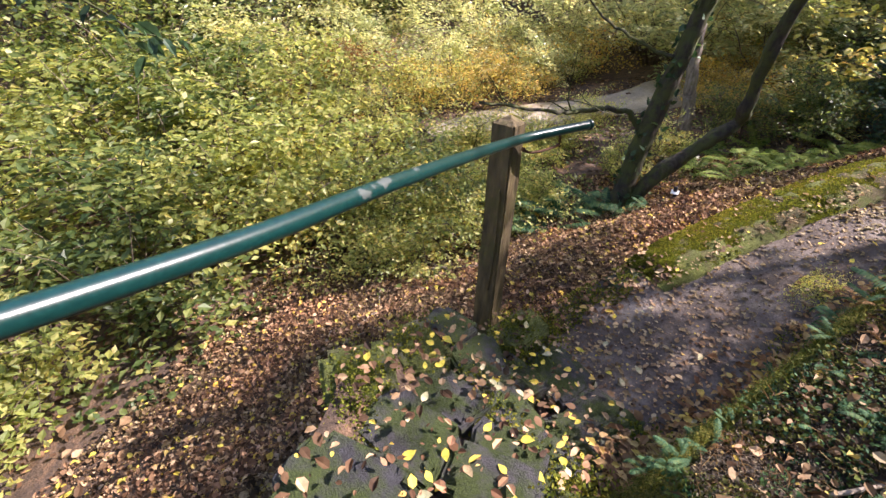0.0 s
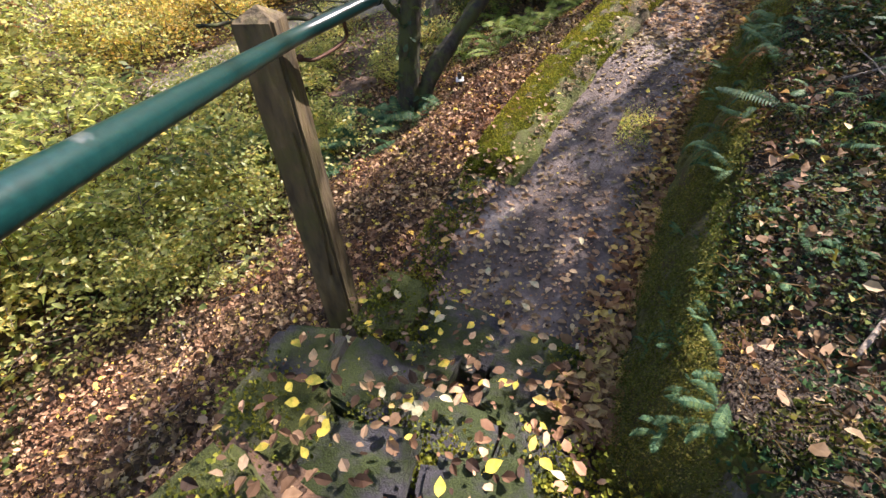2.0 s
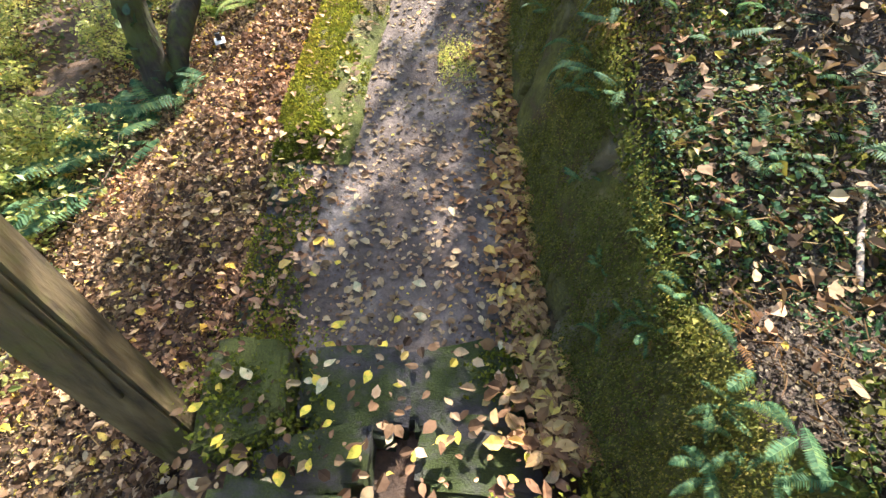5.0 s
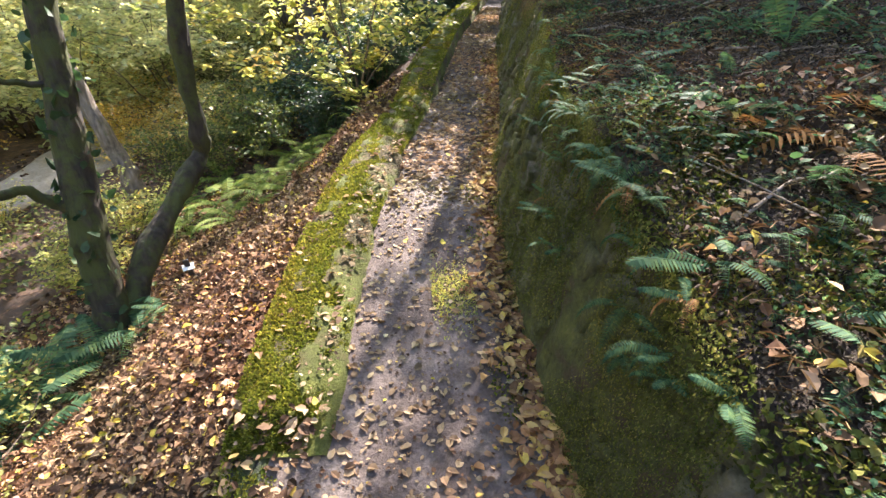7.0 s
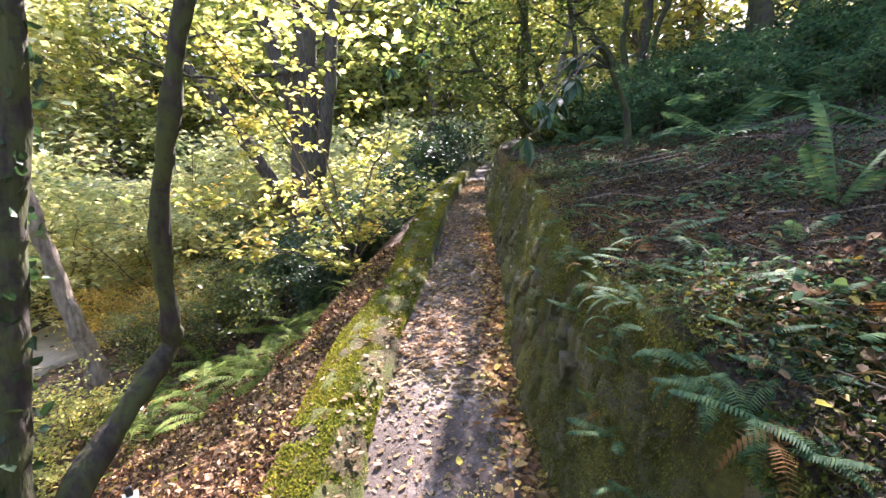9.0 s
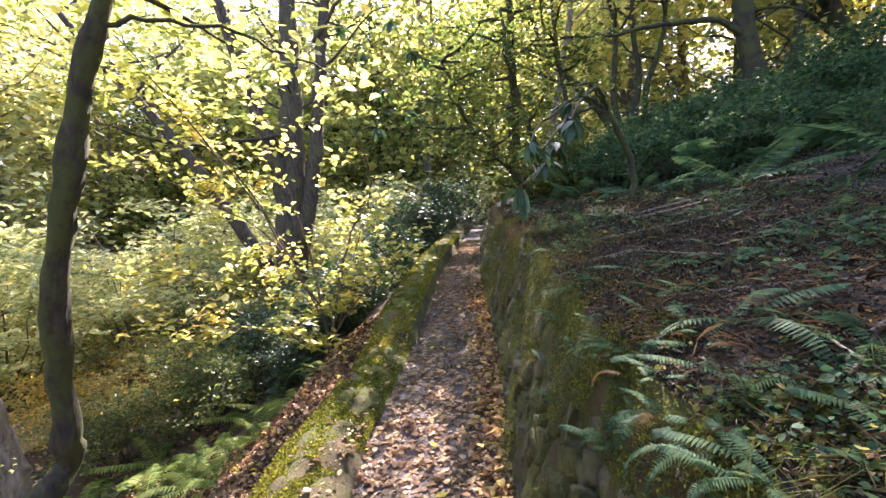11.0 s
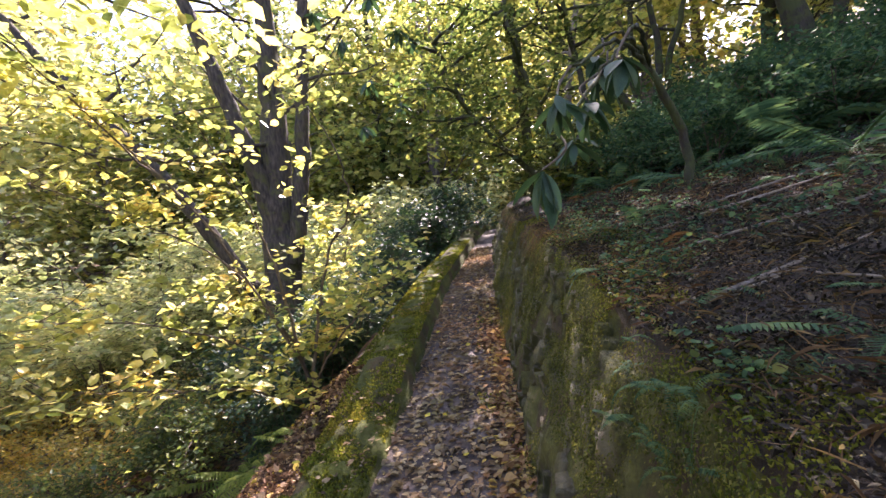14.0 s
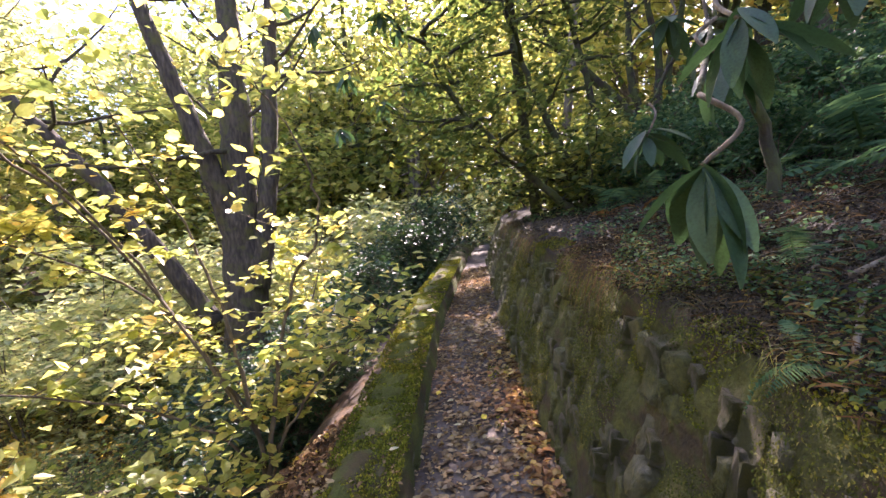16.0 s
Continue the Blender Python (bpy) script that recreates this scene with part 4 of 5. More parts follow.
build_tree("leaning_tree", [([(-3.08, 5.3, -0.6), (-3.1, 5.3, -0.3), (-3.27, 5.3, 0.4), (-3.42, 5.3, 1.26), (-3.7, 5.3, 2.3), (-4.0, 5.4, 3.6), (-4.2, 5.6, 5.0)], 0.11, 0.03)], 0.5, 14, 1.4, 22, 0.08, 0.22, PALE_BARK, HAZE_LEAF, "pale-barked leaning tree below the slope")
build_tree("big_tree", [
    ([(-1.6, 9.5, 0.2), (-1.5, 9.5, 1.6), (-1.4, 9.5, 2.8), (-1.3, 9.5, 4.2), (-1.25, 9.5, 5.6), (-1.2, 9.6, 8.0)], 0.34, 0.1),
    ([(-1.3, 9.4, 1.6), (-1.0, 9.4, 2.8), (-0.8, 9.4, 4.2), (-0.6, 9.4, 5.6), (-0.3, 9.4, 8.0)], 0.16, 0.06),
    ([(-1.5, 9.5, 2.2), (-1.7, 9.3, 3.4), (-2.05, 9.2, 4.8), (-2.5, 9.1, 6.4), (-3.0, 9.0, 8.0)], 0.17, 0.05),
    ([(-1.9, 9.4, 1.2), (-2.7, 9.2, 2.7), (-3.4, 9.1, 3.8), (-4.3, 9.0, 5.0), (-5.2, 9.0, 6.3)], 0.13, 0.04),
], 0.5, 10, 2.2, 7, 0.11, 0.28, GREY_BARK, YELLOW_LEAF, "large grey-barked tree with several spreading trunks",
    extra=[([(-1.4, 9.4, 3.6), (-2.0, 8.6, 3.3), (-2.6, 7.8, 3.1), (-3.2, 7.0, 3.2)], 0.04, 0.01), ([(-0.8, 9.3, 5.2), (0.1, 8.9, 6.2), (1.0, 8.4, 6.6)], 0.04, 0.01)])
build_tree("multi_stem_tree", [
    ([(5.25, 9.8, 2.2), (5.27, 9.8, 3.0), (4.9, 9.8, 3.8), (4.3, 9.8, 4.5), (3.8, 9.8, 5.1), (3.3, 9.7, 6.4)], 0.12, 0.03),
    ([(5.3, 9.8, 2.4), (5.3, 9.8, 3.2), (5.15, 9.8, 4.2), (5.3, 9.8, 5.4), (5.1, 9.8, 7.0)], 0.1, 0.03),
    ([(5.35, 9.8, 2.4), (5.5, 9.8, 3.4), (5.75, 9.8, 4.6), (5.7, 9.8, 5.8), (5.9, 9.8, 7.2)], 0.1, 0.03),
    ([(5.4, 9.8, 2.4), (5.85, 9.8, 3.3), (5.9, 9.8, 4.3), (6.4, 9.8, 5.5), (6.6, 9.8, 7.0)], 0.09, 0.03),
], 0.65, 8, 1.8, 9, 0.1, 0.3, BARK, YELLOW_LEAF, "dark tree with many crooked stems on the bank")
build_tree("dark_tree", [([(6.7, 7.8, 1.6), (6.65, 7.8, 2.5), (6.58, 7.8, 3.6), (6.48, 7.8, 4.7), (6.4, 7.8, 6.0), (6.3, 7.7, 8.0)], 0.24, 0.1)], 0.6, 14, 2.4, 12, 0.12, 0.32, BARK, YELLOW_LEAF, "dark-trunked tree with a long level branch",
           extra=[([(6.5, 7.8, 4.4), (6.0, 7.8, 4.72), (5.0, 7.8, 4.68), (4.2, 7.8, 4.55), (3.4, 7.8, 4.5), (2.7, 7.8, 4.46)], 0.055, 0.015)])
# added tree, mostly out of view: its crown blocks the sun from the bank
build_tree("shade_canopy", [([(11.0, 9.6, 3.2), (10.4, 9.4, 5.0), (9.2, 9.2, 6.6), (7.8, 9.0, 7.4), (6.2, 8.9, 7.6), (4.9, 8.8, 7.5), (4.0, 8.8, 7.3)], 0.2, 0.04),
                           ([(10.2, 9.4, 5.2), (9.2, 10.2, 7.0), (8.0, 10.6, 8.4), (6.6, 10.6, 8.8), (5.4, 10.3, 8.6), (4.5, 10.0, 8.2)], 0.12, 0.03),
                           ([(9.8, 9.3, 5.8), (8.6, 8.4, 6.8), (7.2, 7.9, 7.2), (5.8, 8.0, 7.2)], 0.1, 0.03)], 0.6, 24, 1.3, 44, 0.12, 0.22, BARK, GREEN_LEAF, "added tree, mostly out of view, that shades the bank")
# added evergreen: the high crown only dapples path, steps and left slope
build_tree("shade_evergreen", [([(2.5, 8.3, 1.3), (2.45, 8.1, 3.0), (2.35, 7.6, 5.0), (2.25, 7.2, 6.4), (2.15, 7.0, 7.4)], 0.08, 0.02)], 0.76, 22, 0.85, 26, 0.085, 0.15, BARK, GREEN_LEAF, "tall slim evergreen added in the shrub to shade the path", rise=0.1)
build_tree("bank_tree", [([(8.2, 8.9, 2.6), (8.3, 8.9, 3.8), (8.7, 8.9, 5.2), (9.0, 8.9, 7.5)], 0.17, 0.07)], 0.55, 12, 2.4, 8, 0.12, 0.32, BARK, YELLOW_LEAF, "dark tree leaning on the upper bank")
build_tree("slender_tree", [([(3.0, 8.6, 1.4), (3.1, 8.6, 2.6), (3.45, 8.6, 4.0), (3.8, 8.6, 5.5), (4.0, 8.6, 7.5)], 0.08, 0.03)], 0.5, 12, 1.6, 18, 0.09, 0.3, PALE_BARK, YELLOW_LEAF, "slender pale tree behind the evergreen shrub")

# evergreen that leans over the path
build_tree("evergreen_shrub", [
    ([(2.95, 7.4, 1.2), (2.8, 7.4, 2.0), (2.5, 7.4, 2.8), (2.2, 7.3, 3.7), (2.1, 7.3, 4.7)], 0.06, 0.02),
    ([(3.05, 7.5, 1.2), (3.1, 7.6, 2.2), (3.2, 7.7, 3.2), (3.1, 7.8, 4.6), (3.2, 7.9, 6.6)], 0.06, 0.02),
    ([(2.9, 7.3, 1.2), (2.4, 7.1, 1.9), (1.9, 7.2, 2.5), (1.5, 7.3, 3.1), (1.2, 7.4, 4.0)], 0.05, 0.015),
    ([(3.0, 7.6, 1.2), (2.6, 8.2, 2.2), (2.2, 8.8, 3.2), (1.9, 9.2, 4.2), (1.6, 9.4, 5.2)], 0.05, 0.02),
], 0.2, 25, 0.95, 28, 0.085, 0.13, BARK, GREEN_LEAF, "dense dark evergreen shrub leaning over the path", rise=0.15)

# sprays of large leathery leaves near the path
SPRAYS = [(0.95, 3.45, 1.64, 0.19), (1.02, 3.4, 1.86, 0.14), (1.3, 3.45, 2.0, 0.15), (1.3, 3.75, 1.95, 0.17), (1.5, 4.0, 2.15, 0.18), (1.45, 4.3, 1.9, 0.18), (1.7, 4.4, 2.4, 0.18)]
for x, y, z, size in SPRAYS:
    whorl((x, y, z), 9, size, (0.12, 0.12, 0.16))
rh = thing("rhododendron", (2.35, 4.7, litter_z(2.35, 4.7)), "rhododendron with bare crooked stems above the wall", "shrub")
fork = np.array([-0.2, -0.1, 0.75])
part("stem", tubes_mesh("stem", [(smooth_line([(0, 0, -0.1), (0.04, 0.02, 0.3), tuple(fork)], 6, 0.006), np.linspace(0.035, 0.022, 13))], BARK, 9, 0.05), rh)
for x, y, z, size in SPRAYS:
    end = np.array([x + 0.12, y + 0.12, z + 0.16]) - np.array(rh.matrix_basis.translation)
    ln = smooth_line([tuple(fork), tuple(fork * 0.55 + end * 0.45 + [0, 0, 0.14]), tuple(end)], 7, 0.006)
    part("branch", tubes_mesh("branch", [(ln, np.linspace(0.016, 0.006, len(ln)))], BARK, 7, 0.05), rh)
for x, y, z in ((0.35, 7.6, 3.7), (0.7, 7.4, 3.3), (0.1, 7.3, 4.1), (0.9, 7.2, 4.0), (0.5, 7.0, 4.4), (0.2, 7.8, 3.2), (-0.2, 7.4, 4.5), (1.1, 7.6, 3.6), (0.75, 6.8, 3.9)):
    whorl((x, y, z), 8, 0.2, (0.3, 0.1, 0.25), "spray of glossy evergreen leaves above the path", "rhododendron sprays overhead")

build_sapling()

# bushes of the lower slope and of the valley
lime = make_shrub("shrub", 1.1, 0.85, 11, 13, 0.085, 0.1, LIME_LEAF, "loose yellow-green leafy shrub on the lower slope", group="shrubs of the lower slope", flat=0.3, bias=0.9, width=0.27)
lime_places = [(-3.4, 0.1, 0, 0.95), (-3.0, 0.9, 60, 0.8), (-3.7, -1.0, 120, 1.05), (-3.1, -1.9, 200, 0.9), (-4.3, 0.4, 250, 1.1), (-4.6, -0.9, 30, 1.2), (-4.2, -2.2, 310, 1.1), (-5.4, -0.3, 80, 1.3), (-5.8, -1.7, 140, 1.35),
               (-2.7, 1.5, 190, 0.6), (-2.4, -2.9, 20, 0.8), (-3.4, -3.3, 100, 1.1), (-5.0, -3.3, 70, 1.3), (-6.8, -0.9, 10, 1.5), (-7.2, -2.5, 50, 1.6), (-6.6, 0.7, 130, 1.3), (-8.3, -1.2, 170, 1.7), (-2.9, 2.1, 280, 0.6),
               (-4.2, 1.5, 15, 0.7), (-8.0, 1.0, 200, 1.5), (-8.8, -3.2, 260, 1.9), (-6.4, -4.2, 40, 1.6), (-2.7, 3.6, 90, 0.45), (-3.8, 3.2, 10, 0.5), (-2.4, 7.4, 10, 0.8)]
scatter(lime, [p for k, p in enumerate(lime_places) if k % 5 not in (1, 3) or p[1] > 1.2])
leafy = make_shrub("shrub", 1.15, 0.85, 11, 11, 0.1, 0.1, GREEN_LEAF, "loose green leafy shrub with layered branches", group="green shrubs of the lower slope", flat=0.25, bias=1.1, width=0.26)
scatter(leafy, [p for k, p in enumerate(lime_places) if k % 5 in (1, 3) and p[1] <= 1.2])
olive = make_shrub("shrub", 0.75, 0.55, 13, 17, 0.045, 0.08, YELLOW_LEAF, "low twiggy shrub with small yellowing leaves", group="low twiggy shrubs")
scatter(olive, [(-2.5, -0.1, 0, 0.8), (-2.55, 0.6, 70, 0.95), (-2.3, 1.1, 140, 0.9), (-2.9, 0.5, 210, 1.1), (-2.6, 1.9, 280, 0.8), (-3.1, 1.5, 20, 1.0), (-2.2, 0.2, 100, 0.6), (-2.9, 4.4, 0, 0.9), (-3.6, -0.3, 250, 1.2), (-6.4, 2.4, 20, 1.3), (-6.9, 3.7, 90, 1.3), (-5.5, 1.5, 170, 1.2), (-4.5, 2.4, 240, 1.0), (-3.9, 2.7, 310, 0.9), (-6.7, 4.9, 60, 1.2), (-7.4, 2.9, 130, 1.4), (-4.1, 3.9, 200, 0.8), (-4.5, 3.3, 100, 0.85), (-4.4, 4.7, 20, 0.8), (-4.3, 2.2, 0, 0.9), (-6.9, 6.4, 0, 1.2)])
dark = make_shrub("evergreen_bush", 1.2, 0.8, 13, 22, 0.07, 0.1, DEEP_LEAF, "dark glossy evergreen bush beside the kerb", group="evergreen bushes")
scatter(dark, [(-0.5, 7.0, 0, 0.95), (-0.95, 6.5, 200, 0.65), (-0.15, 6.6, 100, 0.6), (-0.1, 7.9, 60, 1.0), (0.4, 8.9, 130, 1.0), (0.9, 9.9, 250, 1.1), (-1.2, 7.8, 300, 1.2), (1.6, 11.2, 30, 1.2), (-0.3, 9.3, 90, 1.3), (0.6, 10.8, 180, 1.5), (1.5, 12.6, 220, 1.6)])
bank = make_shrub("bank_shrub", 0.8, 0.75, 12, 20, 0.07, 0.1, FERN_LEAF, "dark ground-hugging shrub on the bank", group="bank shrubs", flat=0.4)
scatter(bank, [(3.6, 6.4, 0, 0.9), (4.4, 6.2, 60, 1.0), (5.2, 6.0, 120, 1.1), (4.2, 7.3, 180, 1.0), (5.4, 7.2, 240, 1.2), (6.3, 6.1, 300, 1.1), (3.3, 7.2, 20, 0.8), (5.0, 8.4, 80, 1.2), (6.6, 9.0, 150, 1.2), (7.4, 6.8, 210, 1.4), (4.0, 9.6, 270, 1.1), (7.6, 8.2, 330, 1.4), (5.8, 4.7, 45, 1.0), (6.8, 3.6, 100, 1.1), (8.6, 5.5, 10, 1.4), (3.4, 10.6, 200, 1.2), (7.5, 10.6, 300, 1.5), (3.2, 5.6, 90, 0.7), (3.9, 5.1, 200, 0.8), (4.7, 5.3, 10, 0.8), (3.0, 6.4, 140, 0.7), (5.0, 4.2, 250, 0.8), (4.2, 3.9, 60, 0.6)])
# valley shrubs whose pale leaf colour stands in for sunlit haze
pale = make_shrub("pale_shrub", 1.9, 1.3, 14, 24, 0.09, 0.15, HAZE_LEAF, "broad shrub with leaves paled for sun and haze", group="pale shrubs of the valley", flat=0.3, bias=1.0)
scatter(pale, [(-2.4, 12.0, 20, 1.5), (0.0, 12.6, 160, 1.6), (-0.6, 14.5, 70, 1.9), (-3.4, 15.5, 130, 2.0), (1.6, 15.0, 250, 1.9), (-6.8, 5.6, 60, 0.6), (-3.9, 9.0, 0, 1.2), (-5.6, 8.6, 70, 1.35), (-4.6, 11.0, 140, 1.7), (-7.4, 10.0, 210, 1.7), (-2.9, 11.4, 280, 1.6), (-6.2, 12.8, 30, 1.4), (-9.0, 11.5, 100, 1.5), (-8.0, 4.2, 20, 0.8), (-9.0, 2.2, 120, 0.95), (-10.2, 5.6, 220, 1.2), (-8.8, 6.6, 330, 0.9), (-10.6, 0.4, 60, 1.2), (-11.4, 3.0, 10, 1.4), (-4.0, 14.0, 170, 1.5), (-8.4, 7.6, 250, 1.2), (-1.6, 13.0, 0, 1.3)])
gold = make_shrub("golden_shrub", 1.3, 1.2, 12, 24, 0.06, 0.13, GOLD_LEAF, "low spreading shrub with orange-gold autumn leaves", group="golden shrubs", flat=0.35)
scatter(gold, [(-6.6, 3.3, 60, 0.8), (-6.4, 4.5, 10, 0.8), (-3.3, 7.2, 0, 0.75), (-4.2, 7.9, 80, 0.8), (-2.7, 8.0, 160, 0.7), (-7.6, 5.4, 240, 0.9), (-7.2, 7.2, 30, 1.0), (-5.0, 9.4, 200, 1.0)])
green = make_shrub("green_shrub", 1.5, 1.0, 13, 22, 0.07, 0.13, GREEN_LEAF, "rounded green leafy shrub in the valley", group="green shrubs of the valley")
scatter(green, [(-2.0, 6.8, 0, 0.75), (-2.8, 6.3, 80, 0.6), (-1.9, 8.2, 210, 1.0), (-3.2, 9.8, 280, 1.1), (-10.5, -2.4, 170, 2.0), (-7.0, 14.0, 90, 1.8), (-13.0, -0.4, 10, 2.2), (-13.5, 4.4, 90, 2.0)])
russet = make_shrub("russet_shrub", 1.4, 1.1, 14, 16, 0.05, 0.12, BROWN_FERN, "bare-looking russet shrub with fine twigs", twigs=8)
scatter(russet, [(-7.6, 1.2, 0, 1.0)])


# dark leafy spray that hangs in beside the start of the walk
ov = thing("overhanging_branch", (-1.0, -1.7, 1.9), "dark leafy twig hanging in from above", "branch")
lines, tips = [], []
for end in ((0.38, 0.55, -0.33), (0.2, 0.35, -0.2), (0.45, 0.35, -0.1), (0.1, 0.5, -0.05)):
    ln = smooth_line([(-0.9, -1.2, 0.9), (-0.3, -0.4, 0.35), tuple(np.array(end) * 0.4), end], 6, 0.01)
    lines.append((ln, np.linspace(0.008, 0.002, len(ln))))
    tips += list(ln[9:])
part("twig", tubes_mesh("twig", lines, BARK, 6), ov)
at = clumps(tips, 4, 0.03, 1.0)
part("foliage", leaves_mesh("foliage", at, rng.uniform(0.04, 0.075, len(at)), DEEP_LEAF, normal_bias=0.2, width=0.26, full=True, axis=np.tile([0.3, 0.3, -0.7], (len(at), 1))), ov)

# far woods on the slopes round the valley
woods = []
for k, (mat, bark) in enumerate(((LIME_LEAF, PALE_BARK), (YELLOW_LEAF, BARK), (GREEN_LEAF, BARK), (HAZE_LEAF, PALE_BARK))):
    woods.append(build_tree("woodland_tree", [([(0, 0, 0), (0.2, 0.1, 2.5), (0.1, 0.3, 5.5), (0.5, 0.2, 9.5)], 0.2, 0.06), ([(0.1, 0, 1.5), (0.9, 0.3, 4), (1.4, 0.5, 7.5)], 0.1, 0.04)], 0.15, 26, 2.6, 17, 0.27, 0.6, bark, mat,
                            ("tall woodland tree with lime-green leaves", "tall woodland tree turning yellow", "tall woodland tree with dark green leaves", "tall woodland tree with leaves paled for haze")[k], "woodland trees", rise=0.35))
spots = [(-6, 17), (-2.5, 18), (1.5, 17.5), (-10, 15), (-13, 10), (-14, 5), (-15, 0), (-13, -5), (5, 15.5), (9, 15), (12, 12), (14, 8), (-9, 21), (-4, 23), (2, 23), (7, 21), (12, 19), (-15, 18), (-19, 12), (-20, 4), (-20, -5), (17, 14), (11, 7), (-1, 29), (-8, 29), (6, 28), (-16, 26), (14, 26), (20, 20), (-25, 16), (-26, 0), (12, 2), (15, -3), (-12, -9), (-7, -9), (0, -12), (8, -9), (-27, 8), (-22, 24), (22, 9), (-12, 13), (-11, 18), (-7, 24.5), (-17, 8), (-17, 14), (-18, -1), (-23, 9), (-30, 14), (-30, 24), (-12, 32), (3, 33), (10, 32), (-5, 36), (-20, 33), (24, 16), (18, 4), (-28, -7), (9.5, 11.5), (3.5, 19.5)]
spots = [(x, y + (9 if -14 < x < -1 and 8 < y < 22 else 0)) for x, y in spots if not (-1 < x < 12 and 13 < y < 25)] + [(9.5, 16.0), (0.5, 26), (4.5, 27), (2.5, 30), (-2.5, 32), (7, 24), (-5, 28.5), (2.5, 25), (12.5, 17), (15, 13)] + [(-24 + 2.9 * k + 1.3 * math.sin(k * 2.7), 35 + 5 * math.sin(k * 1.9) + 0.2 * abs(k - 8)) for k in range(0, 16, 2)] + [(-9 + 3.1 * k + math.sin(k * 3.1), 31 + 3 * math.sin(k * 2.3)) for k in range(9)]
for k, (x, y) in enumerate(spots):
    s = rng.uniform(0.85, 1.35) * (1.5 if y > 33 else 1.25 if y > 24 else 1.0)
    m = pose(x, y, litter_z(x, y) - 0.3, 0, 0, rng.uniform(0, 360))
    if k < 4:
        woods[k].matrix_basis = m @ Matrix.Diagonal((s, s, s, 1))
    else:
        c = copy_thing(woods[(1, 0, 1, 3)[k % 4] if x > 5 else (0, 3, 1, 3, 2)[k % 5]], m)
        c.scale = (s, s, s * rng.uniform(0.9, 1.3))

# ---- ferns ----
def on_wall(y, up):
    """A place and outward turn on the wall's face, up: 0 foot, 1 top."""
    zb, zt = float(walk_z(y)), float(top_z(y))
    return float(foot_x(y)) + 0.02 + (float(lean_x(y)) - 0.02) * up, y, zb + (zt - zb) * up


for k in range(52):
    y = -0.3 + 3.3 * rng.random() ** 1.1
    up = 1 - 0.5 * rng.random() ** 1.4
    x, yy, z = on_wall(y, up)
    fern((x - 0.025, yy, z), int(rng.integers(4, 7)), rng.uniform(0.18, 0.34) * (0.6 if y < 0.4 else 1) if y < 1.8 else rng.uniform(0.14, 0.26), "small dark fern rooted in the wall", aim=90, spread=110, brown=0.06, group="ferns on the wall")
for k in range(60):
    y = -0.8 + 4.6 * rng.random() ** 1.25
    x = float(foot_x(y) + lean_x(y)) + rng.uniform(0.03, 1.3)
    fern((x, y, litter_z(x, y)), int(rng.integers(4, 8)), rng.uniform(0.34, 0.6) if y > 0.7 else rng.uniform(0.15, 0.27), brown=0.0)
for k in range(42):
    y = rng.uniform(1.4, 5.2)
    x = float(foot_x(y) + lean_x(y)) + rng.uniform(0.3, 2.6)
    fern((x, y, litter_z(x, y)), int(rng.integers(4, 7)), rng.uniform(0.35, 0.65), "dark fern growing through the leaf litter", brown=0.1, group="ferns in the bank litter")
for k in range(70):
    y = rng.uniform(-0.5, 2.6)
    x = float(foot_x(y) + lean_x(y)) + rng.uniform(-0.05, 0.4)
    fern((x, y, litter_z(x, y)), int(rng.integers(4, 7)), rng.uniform(0.18, 0.4) * (0.7 if y < 0.2 else 1), "small blue-green fern on the bank's edge", brown=0.05, group="small ferns on the bank's edge")
for x, y, n, s in ((3.0, 4.2, 10, 2.4), (3.6, 5.2, 10, 2.6), (4.4, 4.6, 10, 2.6), (2.8, 5.3, 9, 2.0), (4.6, 5.6, 10, 2.8), (3.4, 3.2, 10, 2.2), (5.4, 3.8, 10, 2.8), (3.9, 6.3, 9, 2.4), (2.6, 6.2, 8, 1.8)):
    fern((x, y, litter_z(x, y)), n, s, "large arching tree fern fronds on the bank", group="large ferns on the bank", brown=0.0)
for x, y, n, s in ((-1.7, 2.5, 9, 1.0), (-1.85, 2.35, 9, 1.1), (-2.1, 2.1, 10, 1.5), (-1.6, 2.7, 7, 0.8), (-2.3, 1.8, 10, 1.5), (-1.95, 1.6, 8, 1.2), (-2.5, 2.5, 9, 1.3)):
    fern((x, y, litter_z(x, y)), n, s, "green fern at the foot of the twin tree", group="ferns below the tree")
# ferns below the kerb, coloured brighter as if the sun reached them
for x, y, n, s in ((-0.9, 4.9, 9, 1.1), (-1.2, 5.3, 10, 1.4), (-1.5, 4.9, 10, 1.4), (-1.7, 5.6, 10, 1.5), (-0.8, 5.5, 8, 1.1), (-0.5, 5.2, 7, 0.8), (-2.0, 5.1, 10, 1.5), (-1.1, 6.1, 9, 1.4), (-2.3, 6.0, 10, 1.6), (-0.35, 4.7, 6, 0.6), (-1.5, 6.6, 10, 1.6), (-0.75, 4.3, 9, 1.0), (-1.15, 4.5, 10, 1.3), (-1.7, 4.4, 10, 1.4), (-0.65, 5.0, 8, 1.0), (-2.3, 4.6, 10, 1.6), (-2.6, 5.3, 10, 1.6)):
    fern((x, y, litter_z(x, y)), n, s, "lush fern below the kerb in a sunlit yellow-green", group="ferns below the kerb", fronds=SUNLIT_FRONDS)

tall = thing("fern", (1.5, 1.82, litter_z(1.5, 1.82)), "tall upright fern frond on the bank", "fern", "ferns on the bank")
